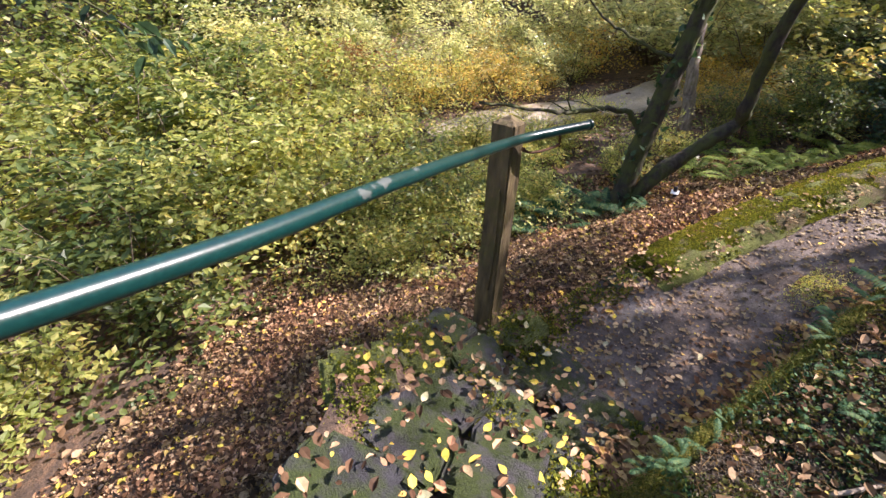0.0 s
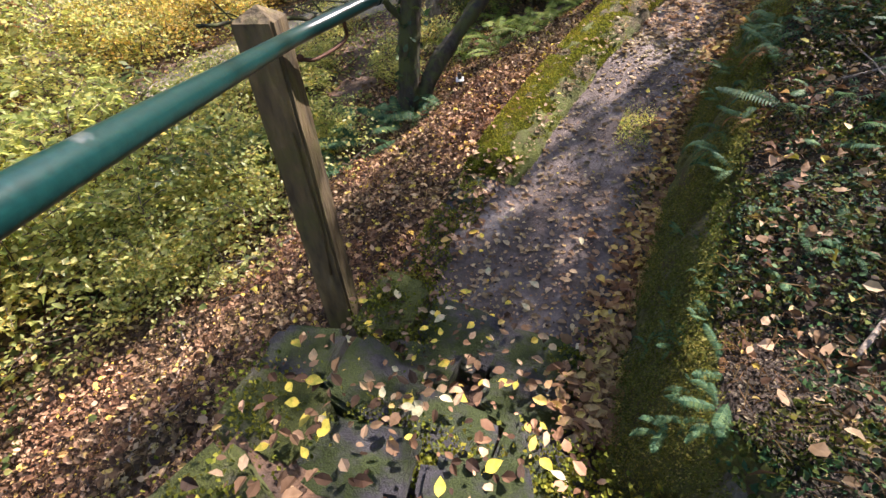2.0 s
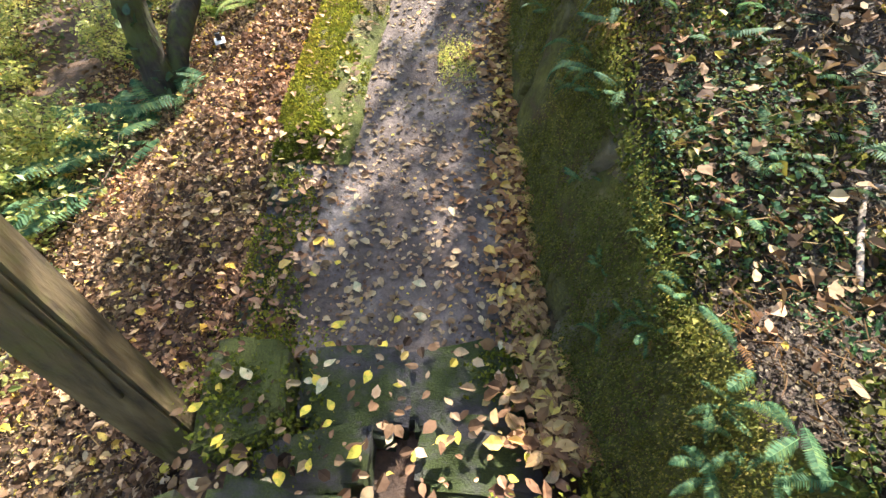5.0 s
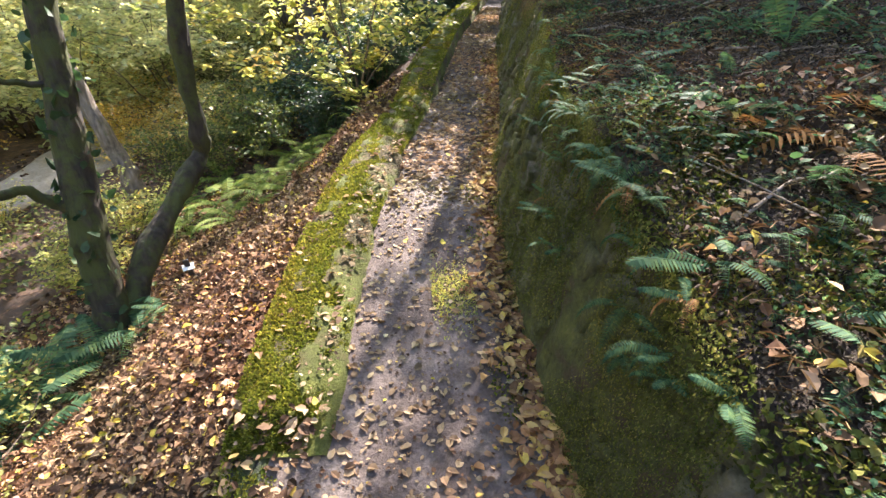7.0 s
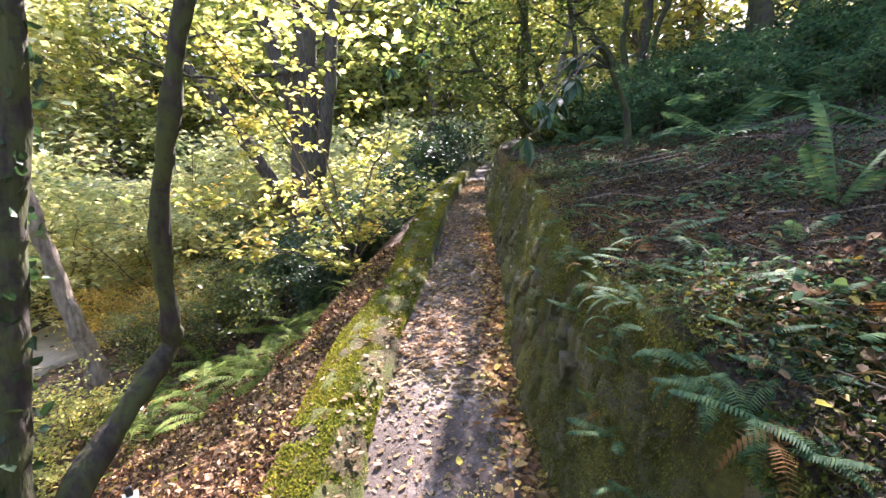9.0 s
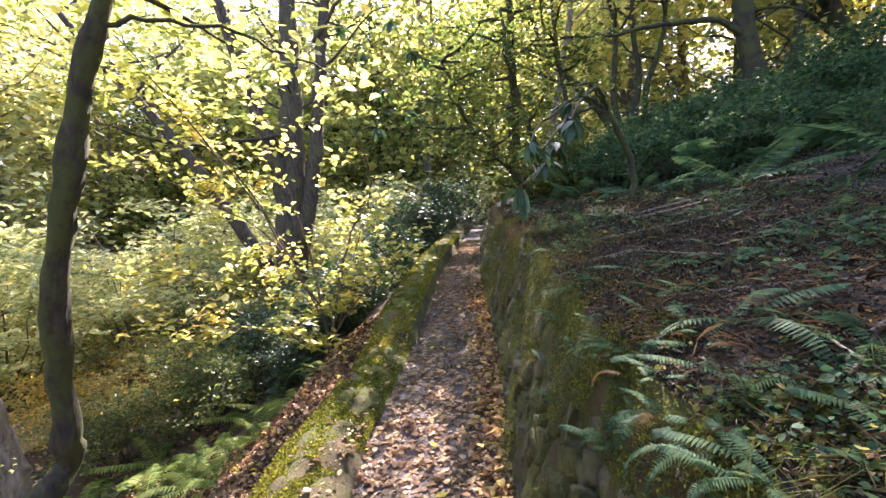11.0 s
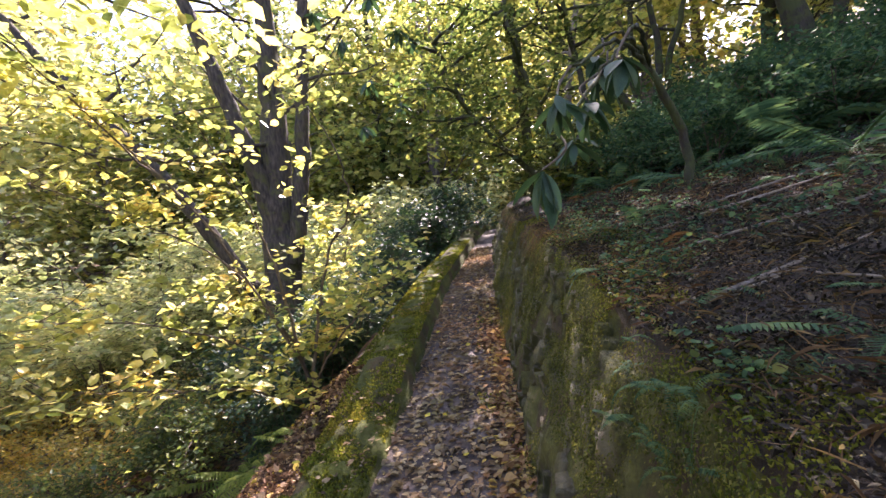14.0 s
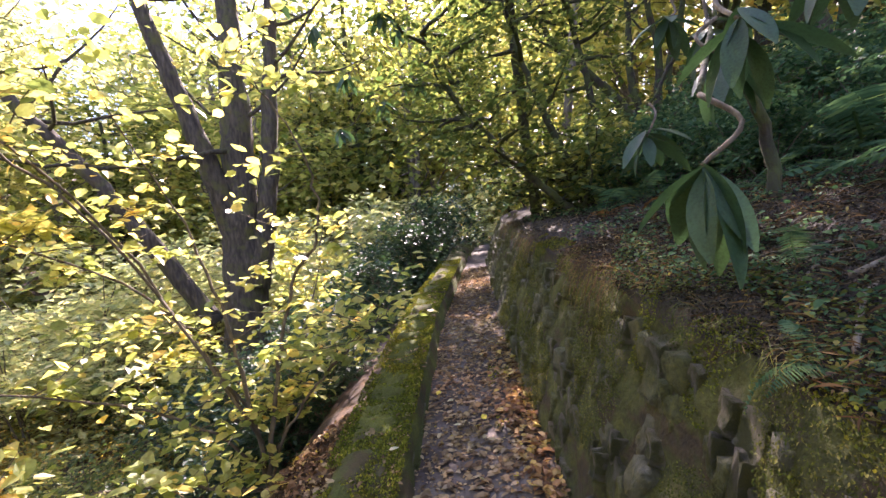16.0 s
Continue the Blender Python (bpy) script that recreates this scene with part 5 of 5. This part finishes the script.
for rx, ry, rz, s in ((62, -4, 20, 1.1), (45, 12, 120, 0.7), (40, -10, 230, 0.7), (20, 0, 170, 0.6)):
    part("frond", FRONDS[0], tall, "", pose(0, 0, 0, 0, 0, rz) @ pose(0, 0, 0, rx, ry, 0) @ Matrix.Diagonal((s, s, s, 1)))

# ---- marker stake ----
st = thing("marker_stake", pose(-1.49, 2.93, litter_z(-1.49, 2.93), 4, -8, 20), "short black plant marker stake with a white label", "stake")
bm = bmesh.new()
bmesh.ops.create_cube(bm, size=1)
for v in bm.verts:
    v.co = Vector((v.co.x * 0.035, v.co.y * 0.022, (v.co.z + 0.4) * 0.2))
bmesh.ops.bevel(bm, geom=bm.edges[:], offset=0.003, segments=1, affect="EDGES")
part("stake", bm_mesh("stake", bm, BLACK), st)
bm = bmesh.new()
bmesh.ops.create_cube(bm, size=1)
for v in bm.verts:
    v.co = Vector((v.co.x * 0.075, v.co.y * 0.05, v.co.z * 0.006))
bm.transform(pose(0, -0.01, 0.125, 30, 0, 0))
bmesh.ops.bevel(bm, geom=bm.edges[:], offset=0.001, segments=1, affect="EDGES")
part("label_plate", bm_mesh("label_plate", bm, WHITE), st, "tilted white label plate")

# ---- sticks and twigs ----
def stick(a, b, r, label="dry fallen stick lying on the leaf litter", group="fallen sticks", sag=0.02):
    a, b = np.array(a, float), np.array(b, float)
    mid = (a + b) / 2
    ln = smooth_line([a, a * 0.6 + b * 0.4 + rng.normal(size=3) * [sag, sag, 0], mid + rng.normal(size=3) * [sag, sag, 0], b], 5) - mid
    thing("stick", tuple(mid), label, "stick", group, tubes_mesh("stick", [(ln, np.linspace(r, r * 0.6, len(ln)))], DEADWOOD, 6, 0.08))


def ground_stick(x, y, turn, length, r):
    dx, dy = math.cos(radians(turn)) * length / 2, math.sin(radians(turn)) * length / 2
    r = r * 0.65
    stick((x - dx, y - dy, litter_z(x - dx, y - dy) + r + 0.012), (x + dx, y + dy, litter_z(x + dx, y + dy) + r + 0.012), r)


for x, y, turn, ln, r in ((-1.6, -0.3, 120, 0.5, 0.012), (-2.0, -0.1, 150, 0.6, 0.01), (-1.45, -0.75, 160, 0.45, 0.018), (-1.7, 0.15, 20, 0.4, 0.007), (-1.9, 0.5, 40, 0.6, 0.02), (-1.2, -0.6, 100, 0.35, 0.006),
                          (0.75, 0.55, 30, 0.45, 0.008), (0.95, 0.2, 60, 0.5, 0.01), (1.0, 1.0, 20, 0.5, 0.008), (1.15, 2.0, 150, 0.6, 0.008), (1.4, 2.9, 10, 0.7, 0.01), (1.7, 3.3, 170, 0.8, 0.012), (1.5, 3.6, 25, 0.7, 0.009),
                          (1.3, 2.6, 100, 0.4, 0.007), (1.9, 3.7, 5, 0.9, 0.011), (2.1, 3.2, 30, 0.7, 0.009), (1.45, 4.1, 160, 0.6, 0.008), (1.7, 2.7, 15, 0.5, 0.007), (2.3, 3.9, 175, 0.8, 0.013), (1.6, 4.6, 40, 0.6, 0.008)):
    ground_stick(x, y, turn, ln, r)
for k in range(60):
    y = rng.uniform(0.5, 6.5)
    x = float(foot_x(y) + lean_x(y)) + rng.uniform(0.1, 2.0)
    ground_stick(x, y, rng.uniform(0, 180), rng.uniform(0.15, 0.5), rng.uniform(0.003, 0.007))

# ---- moss ----
def moss_on_kerb():
    n = 95000
    y = 1.0 + 8 * rng.random(n) ** 1.6
    u = rng.random(n)
    x = edge_x(y) - 0.02 + (inner_x(y) - edge_x(y) + 0.03) * u
    z = path_z(y) + np.array([kerb_height(v) for v in y]) + 0.014 - 0.055 * np.maximum(u - 0.5, 0) * 2 * (y < 4.2)
    keep = np.array([noise.noise((a * 5, b * 5, 0.7)) for a, b in zip(x, y)]) > -0.45
    at = np.stack([x, y, z], 1)[keep]
    moss_patch("kerb_moss", at, rng.uniform(0.007, 0.016, len(at)), MOSS, "thick yellow-green moss on the kerb stones")


def moss_on_wall():
    n = 230000
    y = -0.8 + 7.4 * rng.random(n) ** 1.25
    u = rng.random(n)
    zb, zt = walk_z(y), top_z(y)
    x = foot_x(y) + (lean_x(y) - 0.03) * u + rng.normal(size=n) * 0.012
    z = zb + (zt - zb) * u
    keep = np.array([noise.noise((b * 3.2, c * 3.2, 5.2)) for b, c in zip(y, z)]) > np.interp(y, [0, 2.0, 2.7], [-0.4, -0.08, 0.1])
    at = np.stack([x, y, z], 1)[keep]
    ob = new("wall_moss", leaves_mesh("wall_moss", at, rng.uniform(0.003, 0.009, len(at)), DARK_MOSS, normal_bias=0.0, width=0.26, axis=np.tile([-0.5, -0.1, -0.8], (len(at), 1))))
    tagged(ob, "dark hanging moss over the wall stones", "moss", kind="stuff")
    m = 5000
    y = 0.9 + 5.0 * rng.random(m)
    at = np.stack([foot_x(y) - rng.uniform(0.0, 0.16, m), y, path_z(y) + 0.004], 1)
    keep = np.array([noise.noise((a * 4, b * 4, 9.0)) for a, b in at[:, :2]]) > 0.08
    moss_patch("path_moss", at[keep], rng.uniform(0.008, 0.018, keep.sum()), MOSS, "moss creeping over the path's edge")
    m = 12000
    k = rng.integers(0, 15, m)
    spots_ = np.array([(-0.42, 0.06, 0.13), (0.37, 0.12, 0.085), (-0.42, -0.58, 0.33), (-0.3, -0.86, 0.43), (-0.5, -0.5, 0.28), (-0.35, -0.05, 0.12), (0.4, -0.35, 0.28), (0.55, -0.55, 0.47), (-0.1, -0.5, 0.3), (-0.42, 0.22, 0.07), (-0.15, -0.95, 0.44), (0.1, -0.5, 0.3), (0.55, -0.5, 0.48), (0.72, -0.78, 0.59), (0.66, -0.7, 0.56)])
    at = spots_[k] + rng.normal(size=(m, 3)) * [0.075, 0.06, 0.008]
    moss_patch("step_moss", at, rng.uniform(0.008, 0.02, m), MOSS, "dark green moss cushions between the step stones")
    # the one bright cushion on the path
    m = 1500
    at = np.stack([0.2 + rng.uniform(-0.09, 0.09, m), 1.66 + rng.normal(size=m) * 0.1, np.zeros(m)], 1)
    at[:, 2] = path_z(at[:, 1]) + 0.006
    moss_patch("moss_cushion", at, rng.uniform(0.007, 0.013, m), YELLOW_LEAF, "bright yellow moss patch on the trodden path")


moss_on_kerb()
moss_on_wall()


def hanging_strands(name, n, y0, y1, cut, long, thick, material, label, category):
    """Fine strands that spill over the wall's upper edge and follow its face."""
    y = rng.uniform(y0, y1, n)
    y = y[np.array([noise.noise((v * 1.7, 0.3, 7.7)) for v in y]) > cut]
    n = len(y)
    back = rng.uniform(-0.04, 0.14, n)
    top = np.stack([foot_x(y) + lean_x(y) + back, y, top_z(y) + rng.uniform(0.0, 0.05, n)], 1)
    ln = long * (0.25 + 0.75 * rng.random(n) ** 1.5)
    face = lean_x(y) / np.maximum(top_z(y) - walk_z(y), 0.2)
    rim = top + np.stack([-back - 0.03 - 0.03 * rng.random(n), rng.normal(size=n) * 0.03, rng.uniform(-0.01, 0.035, n)], 1)
    mid = rim + np.stack([-face * ln * 0.5 - 0.02, rng.normal(size=n) * 0.02, -ln * 0.5], 1)
    end = rim + np.stack([-face * ln - 0.012, rng.normal(size=n) * 0.035, -ln], 1)
    side = np.stack([rng.normal(size=n) * thick * 0.5, np.full(n, thick), np.zeros(n)], 1)
    v = np.stack([top - side, top + side, rim + side, mid + side, end, mid - side, rim - side], 1).reshape(-1, 3)
    f = (np.array([[0, 1, 2], [0, 2, 6], [6, 2, 3], [6, 3, 5], [5, 3, 4]])[None] + (np.arange(n) * 7)[:, None, None]).reshape(-1, 3)
    tagged(new(name, mesh_of(name, v, f, material, False)), label, category, kind="stuff")


hanging_strands("hanging_roots", 1700, 2.9, 8.0, 0.08, 0.2, 0.0006, DEAD_STEM, "brown dead stems and roots hanging over the wall", "roots")
hanging_strands("hanging_grass", 450, 0.3, 1.5, -0.1, 0.07, 0.0005, DARK_MOSS, "olive grass and moss strands hanging over the wall", "grass")
hanging_strands("hanging_moss", 500, 3.4, 7.5, -0.2, 0.07, 0.0006, DARK_MOSS, "mossy strands hanging over the wall", "moss")

# broad-leaved plant on the bank beside the steps
bl = thing("broad_leaved_plant", (1.0, -0.35, litter_z(1.0, -0.35)), "plant with broad bright green leaves and a bare stem", "plant")
sl = smooth_line([(0, 0, -0.02), (0.02, 0.05, 0.2), (0.0, 0.12, 0.36), (-0.06, 0.16, 0.44)], 6)
part("stem", tubes_mesh("stem", [(sl, np.linspace(0.007, 0.004, len(sl)))], DEADWOOD, 7), bl)
for k, (rx, rz, s) in enumerate(((-20, 80, 0.17), (-45, 150, 0.15), (-30, 10, 0.16), (-60, 250, 0.13))):
    part("leaf", BROAD_LEAF, bl, "", Matrix.Translation(sl[-1 - 3 * k]) @ pose(0, 0, 0, rx, 10, rz) @ Matrix.Diagonal((s, s, s, 1)))
for x, y, s in ((1.15, 1.05, 0.7), (1.3, 0.85, 0.6), (1.0, 1.3, 0.5), (1.35, 1.25, 0.6), (2.55, 5.6, 0.9), (2.2, 6.0, 0.8)):
    fern((x, y, litter_z(x, y)), 8, s, "withered orange-brown fern lying on the bank", brown=1.0, group="withered ferns")

# low green plants on the bank, the wall and below the kerb
def ground_cover(name, n, area, size, material, label, height=0.06):
    x, y = area(n)
    z = ground_z(x, y) + rough_z(x, y, 0.03, 2.2) + rng.uniform(0.0, height, n)
    keep = np.array([noise.noise((a * 1.6, b * 1.6, 2.2)) for a, b in zip(x, y)]) > 0.02
    at = np.stack([x, y, z], 1)[keep]
    tagged(new(name, leaves_mesh(name, at, rng.uniform(0.6, 1.4, len(at)) * size, material, width=0.42, full=True)), label, "ground cover", kind="stuff")


ground_cover("ivy_cover", 6000, lambda n: (-rng.uniform(1.9, 4.5, n), rng.uniform(-2.5, 6.5, n)), 0.05, GREEN_LEAF, "small bright ground ivy among the litter")
def wall_edge(n):
    y = -0.7 + 5.5 * rng.random(n)
    return foot_x(y) + lean_x(y) + rng.uniform(-0.04, 0.28, n), y


ground_cover("edge_cover", 9000, wall_edge, 0.012, FERN_LEAF, "small creeping plants along the wall's upper edge", 0.05)
ground_cover("edge_moss", 9000, wall_edge, 0.016, DARK_MOSS, "mossy turf along the wall's upper edge", 0.03)
ground_cover("bank_cover", 9000, lambda n: (3.3 + 4.5 * rng.random(n), rng.uniform(1.5, 10, n)), 0.045, DEEP_LEAF, "dark low leaves over the bank", 0.12)

ground_cover("bank_creepers", 16000, lambda n: (lambda y: (foot_x(y) + lean_x(y) + 0.15 + 2.6 * rng.random(n), y))(rng.uniform(1.0, 7.5, n)), 0.022, FERN_LEAF, "low dark green creepers in the bank litter", 0.06)


def rim_moss():
    n = 60000
    y = rng.uniform(1.8, 6.0, n)
    r = rng.uniform(-0.09, 0.14, n)
    x = foot_x(y) + lean_x(y) + r
    z = np.where(r < 0, top_z(y) - 0.02 + r * 2.2, ground_z(x, y) + rough_z(x, y, 0.03, 2.2)) + rng.uniform(-0.002, 0.012, n)
    keep = np.array([noise.noise((a * 5.5, b * 5.5, 3.3)) for a, b in zip(x, y)]) > 0.12
    moss_patch("rim_moss", np.stack([x, y, z], 1)[keep], rng.uniform(0.004, 0.01, keep.sum()), MOSS, "bright yellow-green moss cushions on the wall's upper edge")


rim_moss()


def edge_turf():
    """Moss, seedlings and creeping stems over the rounded edge between wall and bank."""
    for name, n, size, mat, label in (("turf_moss", 30000, (0.008, 0.02), DARK_MOSS, "cushions of dark moss on the earth bank by the steps"), ("turf_plants", 9000, (0.01, 0.022), FERN_LEAF, "tiny green creeping plants on the earth bank by the steps")):
        y = -1.3 + 3.0 * rng.random(n)
        r = rng.uniform(-0.05, 0.4, n)
        x = foot_x(y) + lean_x(y) + r
        z = np.where(r < 0, top_z(y) - 0.02 + r * 1.5, ground_z(x, y) + rough_z(x, y, 0.03, 2.2)) + rng.uniform(-0.004, 0.014, n)
        at = np.stack([x, y, z], 1)
        keep = np.array([noise.noise((a * 4.5, b * 4.5, 6.0 if name == "turf_moss" else 8.4)) for a, b in zip(x, y)]) > (-0.02 if name == "turf_moss" else 0.2)
        moss_patch(name, at[keep], rng.uniform(*size, keep.sum()), mat, label)


edge_turf()

# ---- fallen leaves ----
def lay(x, y, extra=0.0):
    """Height of what a leaf falls on."""
    x, y = np.asarray(x, float), np.asarray(y, float)
    on = (x > edge_x(y)) & (x < foot_x(y) + 0.05)
    kerb = on & (x < inner_x(y)) & (y > 0.9)
    rel = rough_z(x, y, 0.014, 3.0) + rough_z(x, y, 0.007, 14.0)
    z = np.where(on, walk_z(y) + 0.003 + np.where(y > 0.2, rel, 0.01), ground_z(x, y) + rough_z(x, y, 0.03, 2.2))
    z = np.where(on & (y < 0.2), z + 0.035, z)
    return np.where(kerb, path_z(y) + np.array([kerb_height(v) for v in np.ravel(y)]).reshape(y.shape) + 0.012, z) + extra


def litter(name, n, area, size, material, label, lift=0.02, width=0.33, tilt=0.8, curl=0.1):
    x, y = area(n)
    z = lay(x, y) + rng.uniform(0, lift, n)
    at = np.stack([x, y, z], 1)
    ob = new(name, leaves_mesh(name, at, (0.35 + 1.1 * rng.random(n) ** 1.4) * size, material, normal_bias=1.0 if lift > 0.01 else 2.5, width=width, fold=min(0.14 + curl * 0.5, width * 0.7), droop=curl, full=True, tilt=tilt))
    tagged(ob, label, "leaf litter", kind="stuff")


def left_area(n):
    y = rng.uniform(-4.0, 5.6, n)
    return edge_x(y) - 0.03 - 2.7 * rng.random(n) ** 1.15, y


def far_left(n):
    y = rng.uniform(-4, 10, n)
    return edge_x(y) - 2.2 - 5 * rng.random(n), y


def bank_area(n):
    y = rng.uniform(-1.0, 8, n)
    return foot_x(y) + lean_x(y) - 0.05 + 3.7 * rng.random(n) ** 1.3, y


def path_area(n):
    y = 0.25 + 8.5 * rng.random(n) ** 1.2
    return edge_x(y) + 0.22 + (foot_x(y) - edge_x(y) - 0.18) * rng.random(n), y


def foot_area(n):
    y = -0.15 + 6 * rng.random(n) ** 1.5
    return foot_x(y) - np.abs(rng.normal(size=n)) * 0.085 + 0.03, y


litter("leaf_litter", 90000, left_area, 0.033, FALLEN, "deep brown and tan fallen leaves on the slope", 0.035, 0.36, 1.3, 0.3)
litter("leaf_litter_far", 9000, far_left, 0.07, FALLEN, "brown fallen leaves under the far shrubs", 0.03)
# bank litter takes the leaf colour that was darkened to stand for shade
litter("bank_litter", 80000, bank_area, 0.013, SHADED_FALLEN, "brown fallen leaves over the bank, darkened for shade", 0.03, 0.3, 1.2, 0.3)
litter("bank_strap_litter", 13000, lambda n: (lambda p: (p[0] + 0.45, p[1]))(bank_area(n)), 0.045, SHADED_FALLEN, "long narrow curled dead leaves over the bank", 0.045, 0.11, 1.2, 0.35)
def bank_near(n):
    y = rng.uniform(-0.6, 5.2, n)
    return foot_x(y) + lean_x(y) - 0.06 + 1.7 * rng.random(n) ** 1.5, y


litter("bank_crumbs", 150000, bank_near, 0.009, SHADED_FALLEN, "crumbled leaves and bark over the bank", 0.03, 0.3, 1.6, 0.4)
litter("bank_needles", 26000, bank_near, 0.045, DEAD_STEM, "thin dry twigs and stalks over the bank", 0.045, 0.022, 1.2, 0.2)


def steps_bank(n):
    y = rng.uniform(-1.3, 1.5, n)
    return foot_x(y) + lean_x(y) + 0.04 + 1.1 * rng.random(n), y


litter("steps_bank_litter", 4200, steps_bank, 0.028, FALLEN, "loose brown and orange leaves on the bank by the steps", 0.05, 0.36, 1.2, 0.35)
litter("path_litter", 4200, path_area, 0.03, FALLEN_TAN, "scattered small tan leaves on the path", 0.004)
def far_path(n):
    y = 2.4 + 6.5 * rng.random(n)
    return inner_x(y) + 0.02 + (foot_x(y) - inner_x(y) - 0.02) * rng.random(n), y


litter("far_path_litter", 6500, far_path, 0.036, FALLEN_TAN, "thick grey-brown leaves on the upper path", 0.006)
def kerb_area(n):
    y = 0.8 + 7 * rng.random(n) ** 1.3
    return edge_x(y) + (inner_x(y) - edge_x(y)) * rng.random(n), y


def kerb_end(n):
    y = rng.uniform(0.25, 1.12, n)
    return edge_x(y) - 0.02 + 0.24 * rng.random(n), y


litter("kerb_end_litter", 420, kerb_end, 0.036, FALLEN, "brown leaves and crumbs over the sunken kerb stones", 0.012)
m_end = 5000
y_end = rng.uniform(0.25, 1.15, m_end)
x_end = edge_x(y_end) - 0.02 + 0.22 * rng.random(m_end)
end_keep = np.array([noise.noise((a * 6, b * 6, 1.7)) for a, b in zip(x_end, y_end)]) > 0.05
moss_patch("kerb_end_moss", np.stack([x_end, y_end, path_z(y_end) + 0.004], 1)[end_keep], rng.uniform(0.007, 0.015, end_keep.sum()), MOSS, "thin moss on the sunken kerb stones")
litter("slope_crumbs", 60000, lambda n: (lambda y: (edge_x(y) - 0.03 - 1.9 * rng.random(n) ** 1.3, y))(rng.uniform(-1.6, 4.4, n)), 0.012, FALLEN, "crumbled leaves on the slope", 0.04, 0.3, 1.6, 0.4)
litter("slope_needles", 9000, lambda n: (lambda y: (edge_x(y) - 0.03 - 1.9 * rng.random(n) ** 1.3, y))(rng.uniform(-1.6, 4.4, n)), 0.07, DEAD_STEM, "thin dry stalks and twigs on the slope", 0.04, 0.02, 1.0, 0.2)
litter("kerb_litter", 700, kerb_area, 0.03, FALLEN_TAN, "small tan leaves caught in the kerb moss", 0.012)
litter("path_debris", 6000, path_area, 0.014, FALLEN, "crumbled leaf fragments trodden into the path", 0.003)
def step_area(n):
    y = rng.uniform(-1.3, 0.22, n)
    return edge_x(y) + 0.05 + (foot_x(y) - edge_x(y) - 0.05) * rng.random(n), y


litter("step_litter", 800, step_area, 0.034, FALLEN, "brown leaves caught between the step stones", 0.03)
litter("drift_litter", 4200, foot_area, 0.04, DRIFT, "drift of tan leaves along the wall's foot", 0.03)


def fallen_leaf_mesh(seed, material):
    r = np.random.default_rng(seed)
    n = 7
    t = np.linspace(0, 1, n)
    w = 0.34 * np.sin(np.clip(t ** 0.85 * math.pi, 0, math.pi)) * (1 - 0.25 * t)
    curl = r.uniform(0.05, 0.3)
    mid = np.stack([0.06 * np.sin(t * 3 + seed), t - 0.5, curl * (t - 0.5) ** 2], 1)
    a, b = mid.copy(), mid.copy()
    a[:, 0] -= w
    b[:, 0] += w
    a[:, 2] += w * r.uniform(0.0, 0.6)
    b[:, 2] += w * r.uniform(0.0, 0.6)
    stalk = np.array([[0.0, -0.5, 0.02], [0.012, -0.5, 0.02], [0.03, -0.72, 0.04], [0.02, -0.72, 0.04]])
    v = np.vstack([a, mid, b, stalk])
    f = [(q * n + k, (q + 1) * n + k, (q + 1) * n + k + 1, q * n + k + 1) for q in range(2) for k in range(n - 1)] + [(3 * n, 3 * n + 1, 3 * n + 2, 3 * n + 3)]
    return mesh_of("fallen_leaf", v, f, material)


KINDS = [(FALLEN_YELLOW, "yellow fallen leaf lying curled on the ground"), (FALLEN_PALE, "pale cream fallen leaf lying on the ground"), (FALLEN_TAN, "tan brown fallen leaf lying on the ground")]
LEAVES = [(fallen_leaf_mesh(k, KINDS[k % 3][0]), KINDS[k % 3][1]) for k in range(9)]


def drop_leaf(x, y, k, size, z=None):
    me, label = LEAVES[k]
    if z is None:
        z = float(lay(np.array([x]), np.array([y]))[0])
    slope = math.degrees(math.atan(0.16)) if y > 0.3 else 0
    ob = new("fallen_leaf", me)
    ob.matrix_basis = pose(x, y, z + 0.012, slope + rng.normal() * 9, rng.normal() * 9, rng.uniform(0, 360)) @ Matrix.Diagonal((size, size, size, 1))
    tagged(ob, label, "leaf", "fallen leaves")


for k in range(285):
    zone = k % 5
    if zone < 1 or k % 10 == 1:
        x, y = (float(v[0]) for v in path_area(1))
    elif zone in (1, 2):
        y = rng.uniform(-0.9, 0.25)
        x = rng.uniform(float(edge_x(y)) + 0.05, float(foot_x(y)))
    elif zone == 3:
        x, y = (float(v[0]) for v in bank_area(1))
    else:
        x, y = (float(v[0]) for v in left_area(1))
    small = 0.65 if zone == 3 and k % 10 != 1 else 0.82
    pick = int(rng.choice([0, 3, 6, 1, 4, 7, 2, 5, 8], p=[0.2, 0.18, 0.16, 0.1, 0.08, 0.08, 0.08, 0.06, 0.06]))
    drop_leaf(x, y, pick, rng.uniform(0.03, 0.065) * small)
